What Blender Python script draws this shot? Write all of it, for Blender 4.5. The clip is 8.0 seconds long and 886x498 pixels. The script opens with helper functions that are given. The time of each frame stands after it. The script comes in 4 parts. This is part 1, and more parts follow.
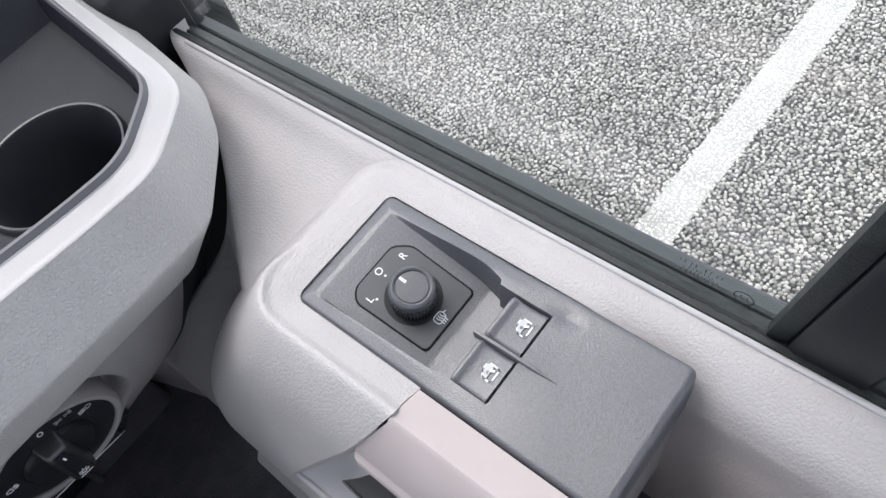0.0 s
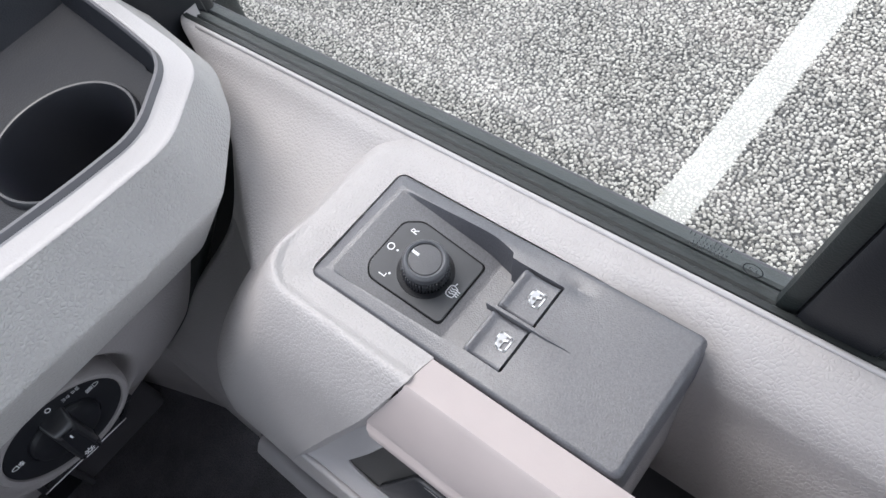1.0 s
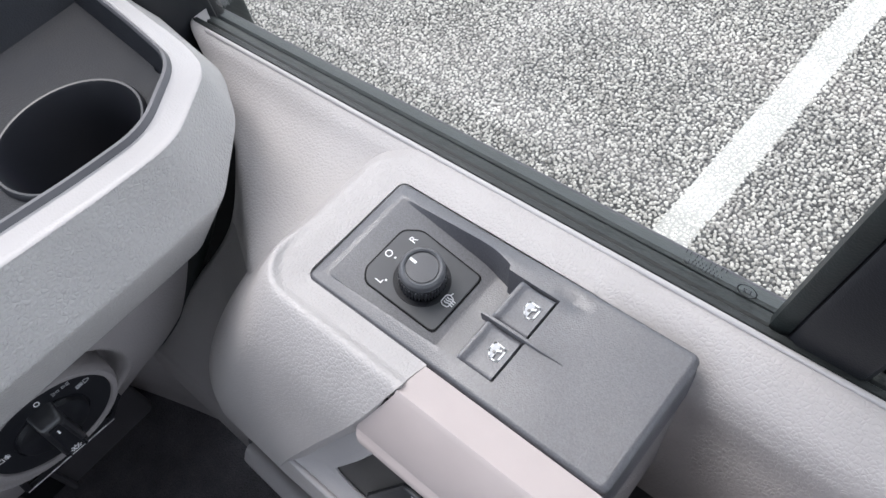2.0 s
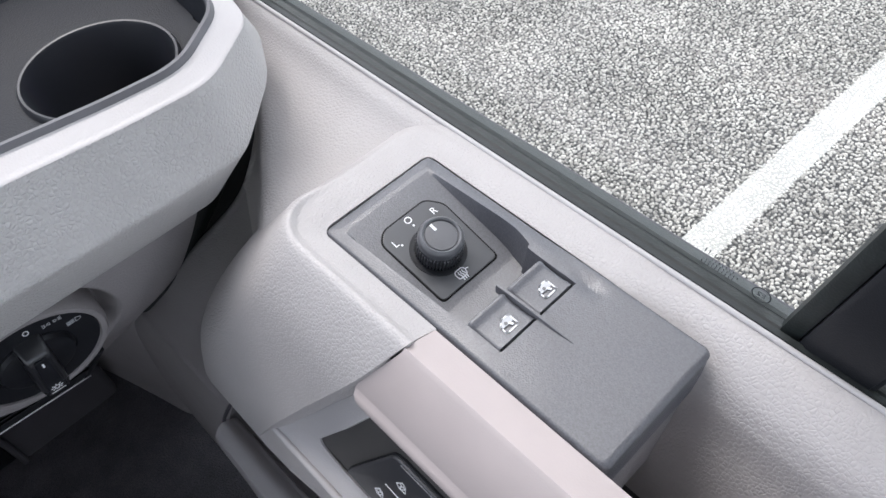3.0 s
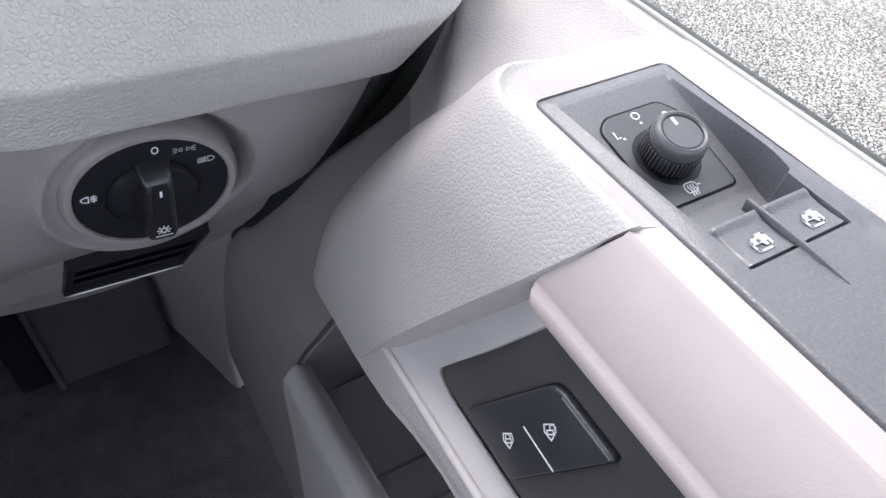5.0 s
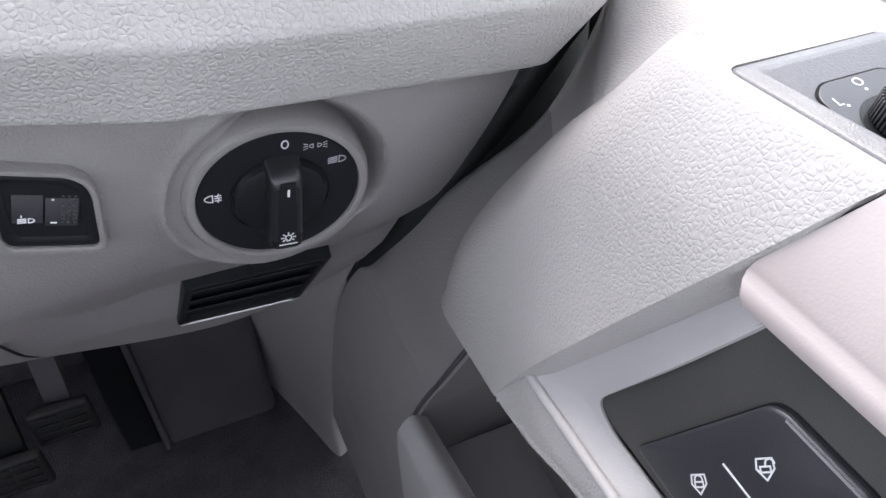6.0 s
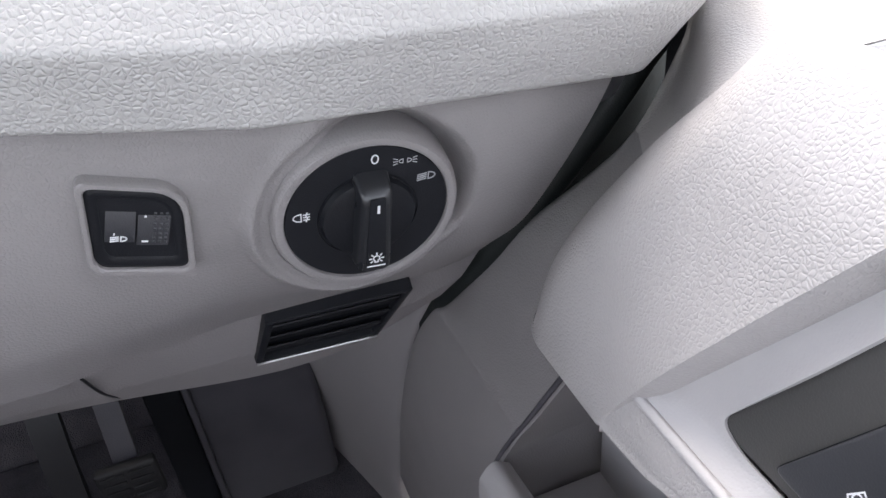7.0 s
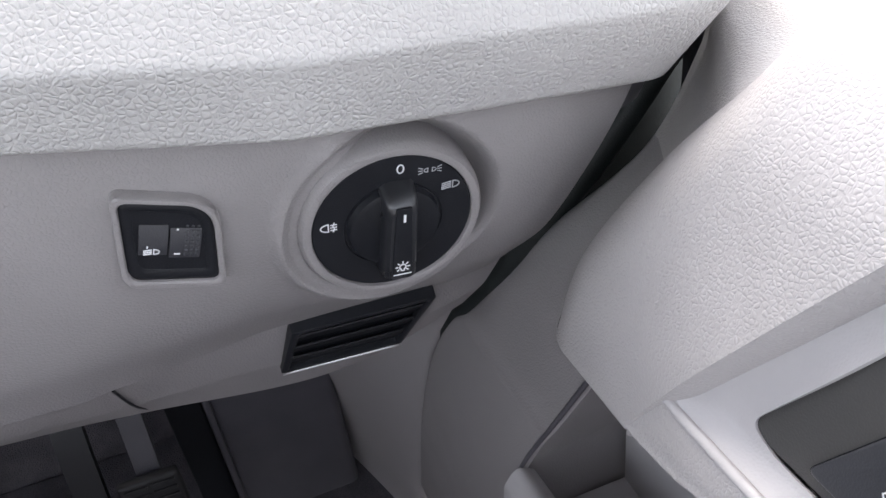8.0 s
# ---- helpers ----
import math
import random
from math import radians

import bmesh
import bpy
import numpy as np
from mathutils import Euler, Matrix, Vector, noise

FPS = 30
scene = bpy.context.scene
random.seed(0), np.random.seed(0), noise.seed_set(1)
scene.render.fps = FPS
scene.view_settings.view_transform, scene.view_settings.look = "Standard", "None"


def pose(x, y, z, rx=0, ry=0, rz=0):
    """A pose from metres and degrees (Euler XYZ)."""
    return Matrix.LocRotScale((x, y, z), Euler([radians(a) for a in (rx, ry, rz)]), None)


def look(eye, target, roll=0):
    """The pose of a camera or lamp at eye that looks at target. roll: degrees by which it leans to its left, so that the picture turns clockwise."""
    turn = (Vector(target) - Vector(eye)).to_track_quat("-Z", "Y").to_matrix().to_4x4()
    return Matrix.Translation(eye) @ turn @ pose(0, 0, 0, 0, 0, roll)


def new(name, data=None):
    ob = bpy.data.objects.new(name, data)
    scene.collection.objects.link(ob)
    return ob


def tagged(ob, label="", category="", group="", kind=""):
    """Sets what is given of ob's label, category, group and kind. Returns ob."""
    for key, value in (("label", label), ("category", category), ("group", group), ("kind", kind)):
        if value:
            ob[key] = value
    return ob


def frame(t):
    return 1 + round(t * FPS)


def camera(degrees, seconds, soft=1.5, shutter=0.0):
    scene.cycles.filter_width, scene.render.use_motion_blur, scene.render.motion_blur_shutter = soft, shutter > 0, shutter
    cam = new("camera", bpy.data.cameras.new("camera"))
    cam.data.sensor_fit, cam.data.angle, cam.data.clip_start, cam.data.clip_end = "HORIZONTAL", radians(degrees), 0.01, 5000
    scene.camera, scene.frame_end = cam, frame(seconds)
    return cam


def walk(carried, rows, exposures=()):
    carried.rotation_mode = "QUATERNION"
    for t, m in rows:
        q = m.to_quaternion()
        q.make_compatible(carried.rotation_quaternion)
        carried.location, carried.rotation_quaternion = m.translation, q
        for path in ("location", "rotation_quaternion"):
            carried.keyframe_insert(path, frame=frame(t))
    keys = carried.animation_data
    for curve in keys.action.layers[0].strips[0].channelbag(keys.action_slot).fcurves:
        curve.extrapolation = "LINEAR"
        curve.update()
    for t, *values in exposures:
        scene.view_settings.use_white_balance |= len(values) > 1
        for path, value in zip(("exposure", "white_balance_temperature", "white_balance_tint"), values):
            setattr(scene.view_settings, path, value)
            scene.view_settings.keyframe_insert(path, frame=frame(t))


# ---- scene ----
cam = camera(62.1, 8.0)
PATH = [
    (0, (-0.044, -0.036, 1.584), (0.555, 0.896, -0.081), -21.7),
    (0.5, (-0.062, -0.038, 1.579), (0.57, 0.893, -0.074), -20.4),
    (1, (-0.064, -0.038, 1.58), (0.575, 0.89, -0.073), -19.7),
    (2.3, (-0.075, -0.043, 1.577), (0.639, 0.907, -0.032), -13.7),
    (2.5, (-0.085, -0.044, 1.574), (0.65, 0.905, -0.025), -11.7),
    (3, (-0.1, -0.043, 1.563), (0.684, 0.912, -0.009), -6.1),
    (3.5, (-0.124, -0.046, 1.537), (0.683, 0.936, -0.007), -1.4),
    (4, (-0.138, -0.034, 1.504), (0.664, 0.99, -0.015), 1.7),
    (4.2, (-0.144, -0.029, 1.495), (0.665, 1.004, -0.014), 3.3),
    (5.3, (-0.158, -0.017, 1.451), (0.522, 1.234, 0.046), 1.8),
    (5.5, (-0.161, -0.012, 1.44), (0.468, 1.293, 0.062), 0.0),
    (6, (-0.17, -0.003, 1.409), (0.406, 1.43, 0.138), -2.3),
    (6.5, (-0.18, -0.002, 1.396), (0.341, 1.569, 0.272), -5.7),
    (7, (-0.188, 0.003, 1.384), (0.307, 1.589, 0.269), -6.2),
    (7.5, (-0.194, 0.002, 1.389), (0.326, 1.629, 0.348), -6.8),
    (8, (-0.194, 0.002, 1.386), (0.275, 1.611, 0.295), -7.8),
]
EXPOSURES = [(0.0, 1.69, 6450, 10), (3.5, 1.75, 6450, 11), (4.2, 1.92, 6450, 12), (5.5, 2.27, 6550, 13), (6.0, 2.46, 6600, 12), (6.5, 2.59, 6650, 12), (7.2, 2.80, 6750, 12), (8.0, 2.76, 6750, 12)]
walk(cam, [(t, look(eye, target, roll)) for t, eye, target, roll in PATH], exposures=EXPOSURES)

# ---------- light ----------
world = bpy.data.worlds.new("sky")
scene.world = world
world.use_nodes = True
wn = world.node_tree.nodes
sky = wn.new("ShaderNodeTexSky")
sky.sky_type = "NISHITA"
sky.sun_disc = False
sky.sun_elevation, sky.sun_rotation = radians(62), radians(14)
sky.air_density, sky.dust_density, sky.ozone_density = 1.0, 1.5, 0.6
pale = wn.new("ShaderNodeHueSaturation")      # thin white overcast
pale.inputs["Saturation"].default_value = 0.38
world.node_tree.links.new(sky.outputs[0], pale.inputs["Color"])
world.node_tree.links.new(pale.outputs[0], wn["Background"].inputs[0])
wn["Background"].inputs[1].default_value = 0.15
sun = new("sun", bpy.data.lights.new("sun", "SUN"))
sun.data.energy, sun.data.angle, sun.data.color = 0.44, radians(30), (1.0, 0.945, 0.905)
sun.matrix_world = look((0.42, 1.65, 3.2), (0, 0, 0))


# ---------- material helpers ----------
def material(name, colour, rough=0.5, metal=0.0, grain=0.0, cell=0.003, speck=0.0, tone=0.06, tone_size=0.05, coat=0.0, wrinkle=False, spec=0.5):
    """A plastic, rubber or metal with fine relief (grain: depth in metres, cell: its size) and uneven tone."""
    m = bpy.data.materials.new(name)
    m.use_nodes = True
    nt = m.node_tree
    N, L = nt.nodes, nt.links
    b = N["Principled BSDF"]
    b.inputs["Metallic"].default_value = metal
    b.inputs["Coat Weight"].default_value = coat
    b.inputs["Specular IOR Level"].default_value = spec
    co = N.new("ShaderNodeTexCoord")
    big = N.new("ShaderNodeTexNoise")
    big.inputs["Scale"].default_value, big.inputs["Detail"].default_value = 1 / tone_size, 4
    L.new(co.outputs["Object"], big.inputs["Vector"])
    fine = N.new("ShaderNodeTexNoise")
    fine.inputs["Scale"].default_value, fine.inputs["Detail"].default_value = 1 / 0.0009, 2
    L.new(co.outputs["Object"], fine.inputs["Vector"])
    mix = N.new("ShaderNodeMix")
    mix.data_type = "RGBA"
    lo = [c * (1 - tone) for c in colour]
    hi = [min(1, c * (1 + tone)) for c in colour]
    mix.inputs[6].default_value, mix.inputs[7].default_value = (*lo, 1), (*hi, 1)
    ramp = N.new("ShaderNodeMapRange")
    ramp.inputs[1].default_value, ramp.inputs[2].default_value = 0.35, 0.65
    L.new(big.outputs["Fac"], ramp.inputs[0])
    L.new(ramp.outputs[0], mix.inputs[0])
    out = mix.outputs[2]
    if speck:
        mul = N.new("ShaderNodeMix")
        mul.data_type, mul.blend_type = "RGBA", "MULTIPLY"
        mul.inputs[0].default_value = 1.0
        r2 = N.new("ShaderNodeMapRange")
        r2.inputs[1].default_value, r2.inputs[2].default_value = 0.35, 0.65
        r2.inputs[3].default_value, r2.inputs[4].default_value = 1 - speck, 1 + speck
        L.new(fine.outputs["Fac"], r2.inputs[0])
        L.new(out, mul.inputs[6])
        L.new(r2.outputs[0], mul.inputs[7])
        out = mul.outputs[2]
    L.new(out, b.inputs["Base Color"])
    rr = N.new("ShaderNodeMapRange")
    rr.inputs[1].default_value, rr.inputs[2].default_value = 0.3, 0.7
    rr.inputs[3].default_value, rr.inputs[4].default_value = max(0.02, rough - 0.06), min(1, rough + 0.06)
    L.new(big.outputs["Fac"], rr.inputs[0])
    L.new(rr.outputs[0], b.inputs["Roughness"])
    if grain:
        warp = N.new("ShaderNodeTexNoise")
        warp.inputs["Scale"].default_value, warp.inputs["Detail"].default_value = (0.75 if wrinkle else 0.45) / cell, 3
        L.new(co.outputs["Object"], warp.inputs["Vector"])
        add = N.new("ShaderNodeVectorMath")
        add.operation = "MULTIPLY_ADD"
        add.inputs[1].default_value = (cell * (0.75 if wrinkle else 1.1),) * 3
        L.new(warp.outputs["Color"], add.inputs[0])
        L.new(co.outputs["Object"], add.inputs[2])
        vor = N.new("ShaderNodeTexVoronoi")
        vor.feature = "F1"
        vor.inputs["Scale"].default_value = 1 / cell
        L.new(add.outputs[0], vor.inputs["Vector"])
        vm = N.new("ShaderNodeMapRange")
        vm.interpolation_type = "SMOOTHSTEP"
        vm.inputs[1].default_value, vm.inputs[2].default_value = (0.05, 0.85) if wrinkle else (0.20, 0.75)
        vm.inputs[3].default_value, vm.inputs[4].default_value = 1.0, 0.0
        L.new(vor.outputs["Distance"], vm.inputs[0])
        patch = N.new("ShaderNodeMath")
        patch.operation = "MULTIPLY_ADD"
        patch.inputs[1].default_value = 0.1
        L.new(fine.outputs["Fac"], patch.inputs[0])
        if wrinkle:
            edge = N.new("ShaderNodeTexVoronoi")
            edge.feature = "DISTANCE_TO_EDGE"
            edge.inputs["Scale"].default_value = 1 / cell
            L.new(add.outputs[0], edge.inputs["Vector"])
            em = N.new("ShaderNodeMapRange")
            em.interpolation_type = "SMOOTHSTEP"
            em.inputs[1].default_value, em.inputs[2].default_value = 0.0, 0.26
            em.inputs[4].default_value = 0.62
            L.new(edge.outputs["Distance"], em.inputs[0])
            both = N.new("ShaderNodeMath")
            both.operation = "MULTIPLY_ADD"
            both.inputs[1].default_value = 0.4
            L.new(vm.outputs[0], both.inputs[0])
            L.new(em.outputs[0], both.inputs[2])
            L.new(both.outputs[0], patch.inputs[2])
        else:
            L.new(vm.outputs[0], patch.inputs[2])
        bump = N.new("ShaderNodeBump")
        bump.inputs["Strength"].default_value, bump.inputs["Distance"].default_value = 1.0, grain
        L.new(patch.outputs[0], bump.inputs["Height"])
        L.new(bump.outputs[0], b.inputs["Normal"])
    return m


M_LEATHER = material("grained_grey_plastic", (0.436, 0.416, 0.413), 0.45, grain=0.00018, cell=0.0020, wrinkle=True, tone=0.04)
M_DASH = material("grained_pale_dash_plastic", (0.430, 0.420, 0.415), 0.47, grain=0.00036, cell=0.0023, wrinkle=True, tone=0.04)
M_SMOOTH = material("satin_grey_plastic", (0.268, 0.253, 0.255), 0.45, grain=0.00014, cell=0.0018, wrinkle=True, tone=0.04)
M_RIM = material("satin_pale_plastic", (0.45, 0.435, 0.44), 0.42, tone=0.04, grain=0.00005, cell=0.0012)
M_TRIM = material("satin_warm_grey_trim", (0.45, 0.395, 0.387), 0.40, grain=0.000015, cell=0.001, tone=0.04)
M_PANEL = material("charcoal_switch_plastic", (0.074, 0.076, 0.087), 0.44, grain=0.00005, cell=0.0008, speck=0.16, tone=0.08, spec=1.0)
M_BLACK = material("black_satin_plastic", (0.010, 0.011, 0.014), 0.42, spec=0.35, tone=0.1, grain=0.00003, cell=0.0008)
M_BUTTON = material("black_button_plastic", (0.042, 0.043, 0.049), 0.36, spec=0.75, tone=0.1, grain=0.00003, cell=0.0008)
M_KNOB = material("grey_black_switch_plastic", (0.062, 0.064, 0.071), 0.38, spec=0.9, tone=0.08, grain=0.00003, cell=0.0008)
M_CUP = material("dark_cup_plastic", (0.020, 0.021, 0.026), 0.38, spec=0.6, tone=0.1)
M_GRIP = material("black_glossy_grip", (0.018, 0.019, 0.022), 0.28, spec=0.6, tone=0.1)
M_LINER = material("dark_bin_liner", (0.014, 0.016, 0.021), 0.55, spec=0.3, tone=0.12, grain=0.00008, cell=0.001)
M_LIP = material("dark_grey_tray_lip", (0.095, 0.095, 0.105), 0.45, tone=0.06)
M_DARKGREY = material("dark_grey_lock_trim", (0.064, 0.062, 0.061), 0.45, tone=0.06, grain=0.00005, cell=0.0009)
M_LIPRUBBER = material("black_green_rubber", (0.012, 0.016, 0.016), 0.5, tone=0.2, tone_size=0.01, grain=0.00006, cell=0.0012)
M_SEAL = material("belt_rubber", (0.050, 0.058, 0.060), 0.55, tone=0.12, tone_size=0.02, grain=0.00006, cell=0.0012)
M_WHITE = material("white_symbol_ink", (0.85, 0.86, 0.88), 0.5, tone=0.02)
M_DIMINK = material("grey_symbol_ink", (0.45, 0.46, 0.48), 0.5, tone=0.02)
M_CHROME = material("silver_edge", (0.85, 0.86, 0.88), 0.45, metal=1.0, tone=0.03)
M_CARPET = material("charcoal_carpet", (0.085, 0.081, 0.094), 0.95, grain=0.0012, cell=0.0025, speck=0.4, tone=0.2)
M_SHELL = material("cab_lining", (0.40, 0.38, 0.37), 0.8, tone=0.05, grain=0.0003, cell=0.003)
M_SIDE = material("smooth_side_trim", (0.33, 0.315, 0.320), 0.45, grain=0.00005, cell=0.0015, tone=0.05)
M_KICK = material("dark_footwell_plastic", (0.068, 0.066, 0.077), 0.55, tone=0.1, grain=0.0001, cell=0.002)
M_PEDAL = material("ribbed_pedal_rubber", (0.018, 0.018, 0.020), 0.6, tone=0.15)


def glass_material():
    m = bpy.data.materials.new("window_glass")
    m.use_nodes = True
    b = m.node_tree.nodes["Principled BSDF"]
    b.inputs["Base Color"].default_value = (0.97, 0.98, 0.97, 1)
    b.inputs["Transmission Weight"].default_value = 1.0
    b.inputs["Roughness"].default_value = 0.0
    b.inputs["IOR"].default_value = 1.45
    return m


M_GLASS = glass_material()


def asphalt_material(name, low, high, stone=0.009):
    m = bpy.data.materials.new(name)
    m.use_nodes = True
    nt = m.node_tree
    N, L = nt.nodes, nt.links
    b = N["Principled BSDF"]
    b.inputs["Roughness"].default_value = 0.75
    co = N.new("ShaderNodeTexCoord")
    vor = N.new("ShaderNodeTexVoronoi")
    vor.inputs["Scale"].default_value = 1 / stone
    L.new(co.outputs["Object"], vor.inputs["Vector"])
    ramp = N.new("ShaderNodeValToRGB")
    ramp.color_ramp.elements[0].color, ramp.color_ramp.elements[1].color = (*low, 1), (*high, 1)
    sep = N.new("ShaderNodeSeparateColor")
    L.new(vor.outputs["Color"], sep.inputs[0])
    L.new(sep.outputs[0], ramp.inputs[0])
    big = N.new("ShaderNodeTexNoise")
    big.inputs["Scale"].default_value, big.inputs["Detail"].default_value = 1.6, 5
    L.new(co.outputs["Object"], big.inputs["Vector"])
    mr = N.new("ShaderNodeMapRange")
    mr.inputs[1].default_value, mr.inputs[2].default_value, mr.inputs[3].default_value, mr.inputs[4].default_value = 0.3, 0.7, 0.8, 1.15
    L.new(big.outputs["Fac"], mr.inputs[0])
    mul = N.new("ShaderNodeMix")
    mul.data_type, mul.blend_type = "RGBA", "MULTIPLY"
    mul.inputs[0].default_value = 1
    gap = N.new("ShaderNodeMapRange")          # bitumen between the stones
    gap.inputs[1].default_value, gap.inputs[2].default_value, gap.inputs[3].default_value, gap.inputs[4].default_value = 0.35, 0.75, 1.0, 0.25
    L.new(vor.outputs["Distance"], gap.inputs[0])
    both = N.new("ShaderNodeMath")
    both.operation = "MULTIPLY"
    L.new(mr.outputs[0], both.inputs[0])
    L.new(gap.outputs[0], both.inputs[1])
    L.new(ramp.outputs[0], mul.inputs[6])
    L.new(both.outputs[0], mul.inputs[7])
    L.new(mul.outputs[2], b.inputs["Base Color"])
    bump = N.new("ShaderNodeBump")
    bump.inputs["Distance"].default_value = 0.004
    bump.invert = True
    L.new(vor.outputs["Distance"], bump.inputs["Height"])
    L.new(bump.outputs[0], b.inputs["Normal"])
    return m


def stone_material(name, low, high):
    """Chips that differ one from the next."""
    m = bpy.data.materials.new(name)
    m.use_nodes = True
    N, L = m.node_tree.nodes, m.node_tree.links
    b = N["Principled BSDF"]
    b.inputs["Roughness"].default_value = 0.7
    geo = N.new("ShaderNodeNewGeometry")
    ramp = N.new("ShaderNodeValToRGB")
    ramp.color_ramp.elements[0].color, ramp.color_ramp.elements[1].color = (*low, 1), (*high, 1)
    L.new(geo.outputs["Random Per Island"], ramp.inputs[0])
    co = N.new("ShaderNodeTexCoord")
    big = N.new("ShaderNodeTexNoise")
    big.inputs["Scale"].default_value, big.inputs["Detail"].default_value = 5.0, 6
    L.new(co.outputs["Object"], big.inputs["Vector"])
    mr = N.new("ShaderNodeMapRange")
    mr.inputs[1].default_value, mr.inputs[2].default_value, mr.inputs[3].default_value, mr.inputs[4].default_value = 0.3, 0.7, 0.85, 1.1
    L.new(big.outputs["Fac"], mr.inputs[0])
    mul = N.new("ShaderNodeMix")
    mul.data_type, mul.blend_type = "RGBA", "MULTIPLY"
    mul.inputs[0].default_value = 1
    L.new(ramp.outputs[0], mul.inputs[6])
    L.new(mr.outputs[0], mul.inputs[7])
    L.new(mul.outputs[2], b.inputs["Base Color"])
    return m


M_ASPHALT = asphalt_material("asphalt", (0.20, 0.193, 0.175), (0.52, 0.505, 0.460))
M_BITUMEN = asphalt_material("bitumen", (0.06, 0.06, 0.058), (0.14, 0.14, 0.136))


# ---------- mesh helpers ----------
def mesh_ob(name, verts, faces, mat, parent=None, label="", smooth=True):
    me = bpy.data.meshes.new(name)
    me.from_pydata([tuple(v) for v in verts], [], faces)
    me.materials.append(mat)
    if smooth:
        me.polygons.foreach_set("use_smooth", [True] * len(me.polygons))
    me.update()
    ob = new(name, me)
    ob.parent = parent
    if label:
        tagged(ob, label)
    return ob


def part(name, bm, mat, parent=None, label="", smooth=True):
    me = bpy.data.meshes.new(name)
    bm.normal_update()
    bm.to_mesh(me)
    bm.free()
    me.materials.append(mat)
    if smooth:
        me.polygons.foreach_set("use_smooth", [True] * len(me.polygons))
        me.set_sharp_from_angle(angle=radians(40))
        for poly in me.polygons:
            if len(poly.vertices) > 6:
                poly.use_smooth = False
    ob = new(name, me)
    ob.parent = parent
    if label:
        tagged(ob, label)
    return ob


def thing(name, label, category, at=(0, 0, 0), group=""):
    ob = new(name)
    ob.location = at
    ob.empty_display_size = 0.02
    return tagged(ob, label, category, group)


def place(ob, m):
    ob.matrix_basis = m
    return ob


def crom(points, n):
    """A smooth curve through a few points: n samples."""
    p = np.array(points, float)
    p = np.vstack([2 * p[0] - p[1], p, 2 * p[-1] - p[-2]])
    k = len(p) - 3
    out = []
    for s in np.linspace(0, k, n):
        i = min(int(s), k - 1)
        f = s - i
        a, b, c, d = p[i:i + 4]
        out.append(0.5 * (2 * b + (c - a) * f + (2 * a - 5 * b + 4 * c - d) * f * f + (3 * b - a - 3 * c + d) * f ** 3))
    return np.array(out)


def even(points, n):
    """n samples evenly along a polyline."""
    p = np.array(points, float)
    d = np.r_[0, np.cumsum(np.linalg.norm(np.diff(p, axis=0), axis=1))]
    s = np.linspace(0, d[-1], n)
    return np.stack([np.interp(s, d, p[:, i]) for i in range(p.shape[1])], 1)


def bent(points, r, n=8, gap=8):
    """A polyline with rounded corners, sampled alike for alike lists: n points a corner, gap points a stretch."""
    p = [Vector(q) for q in points]
    groups = [[p[0]]]
    for a, b, c in zip(p, p[1:], p[2:]):
        q = min(r, (a - b).length * 0.45, (c - b).length * 0.45)
        u, v = b + (a - b).normalized() * q, b + (c - b).normalized() * q
        groups.append([u * (1 - t) ** 2 + b * 2 * t * (1 - t) + v * t * t for t in np.linspace(0, 1, n)])
    groups.append([p[-1]])
    out = []
    for g, h in zip(groups, groups[1:]):
        out += g + [g[-1].lerp(h[0], k / gap) for k in range(1, gap)]
    return np.array([tuple(q) for q in out + groups[-1]])


def sheet(name, grid, thick, mat, parent=None, label="", out=(0, 0, 1)):
    """A closed shell from a grid of points (rows x columns x 3): its face looks towards out, its back lies thick behind."""
    g = np.array(grid, float)
    r, c = g.shape[:2]
    du, dv = np.gradient(g, axis=0), np.gradient(g, axis=1)
    n = np.cross(du, dv)
    n /= np.maximum(np.linalg.norm(n, axis=2, keepdims=True), 1e-12)
    sign = 1.0 if (n.reshape(-1, 3) @ np.array(out, float)).sum() > 0 else -1.0
    back = g - sign * n * thick
    v = np.vstack([g.reshape(-1, 3), back.reshape(-1, 3)])
    k = r * c
    faces = []
    for i in range(r - 1):
        for j in range(c - 1):
            a, b, d, e = i * c + j, i * c + j + 1, (i + 1) * c + j + 1, (i + 1) * c + j
            f, h = (a, e, d, b), (k + a, k + b, k + d, k + e)
            if sign < 0:
                f, h = f[::-1], h[::-1]
            faces += [f, h]
    rim = [j for j in range(c)] + [i * c + c - 1 for i in range(1, r)] + [(r - 1) * c + j for j in range(c - 2, -1, -1)] + [i * c for i in range(r - 2, 0, -1)]
    for a, b in zip(rim, rim[1:] + rim[:1]):
        f = (a, b, k + b, k + a)
        faces.append(f if sign > 0 else f[::-1])
    ob = mesh_ob(name, v, faces, mat, parent, label)
    ob.data.set_sharp_from_angle(angle=radians(38))
    return ob


def rbox(name, size, centre, r, mat, parent=None, label="", seg=3, m=None):
    bm = bmesh.new()
    bmesh.ops.create_cube(bm, size=1.0)
    bmesh.ops.scale(bm, vec=size, verts=bm.verts)
    if r > 0:
        bmesh.ops.bevel(bm, geom=bm.edges[:], offset=min(r, min(size) * 0.49), segments=seg, profile=0.5, affect="EDGES")
    bmesh.ops.translate(bm, vec=centre, verts=bm.verts)
    if m is not None:
        bm.transform(m)
    return part(name, bm, mat, parent, label)


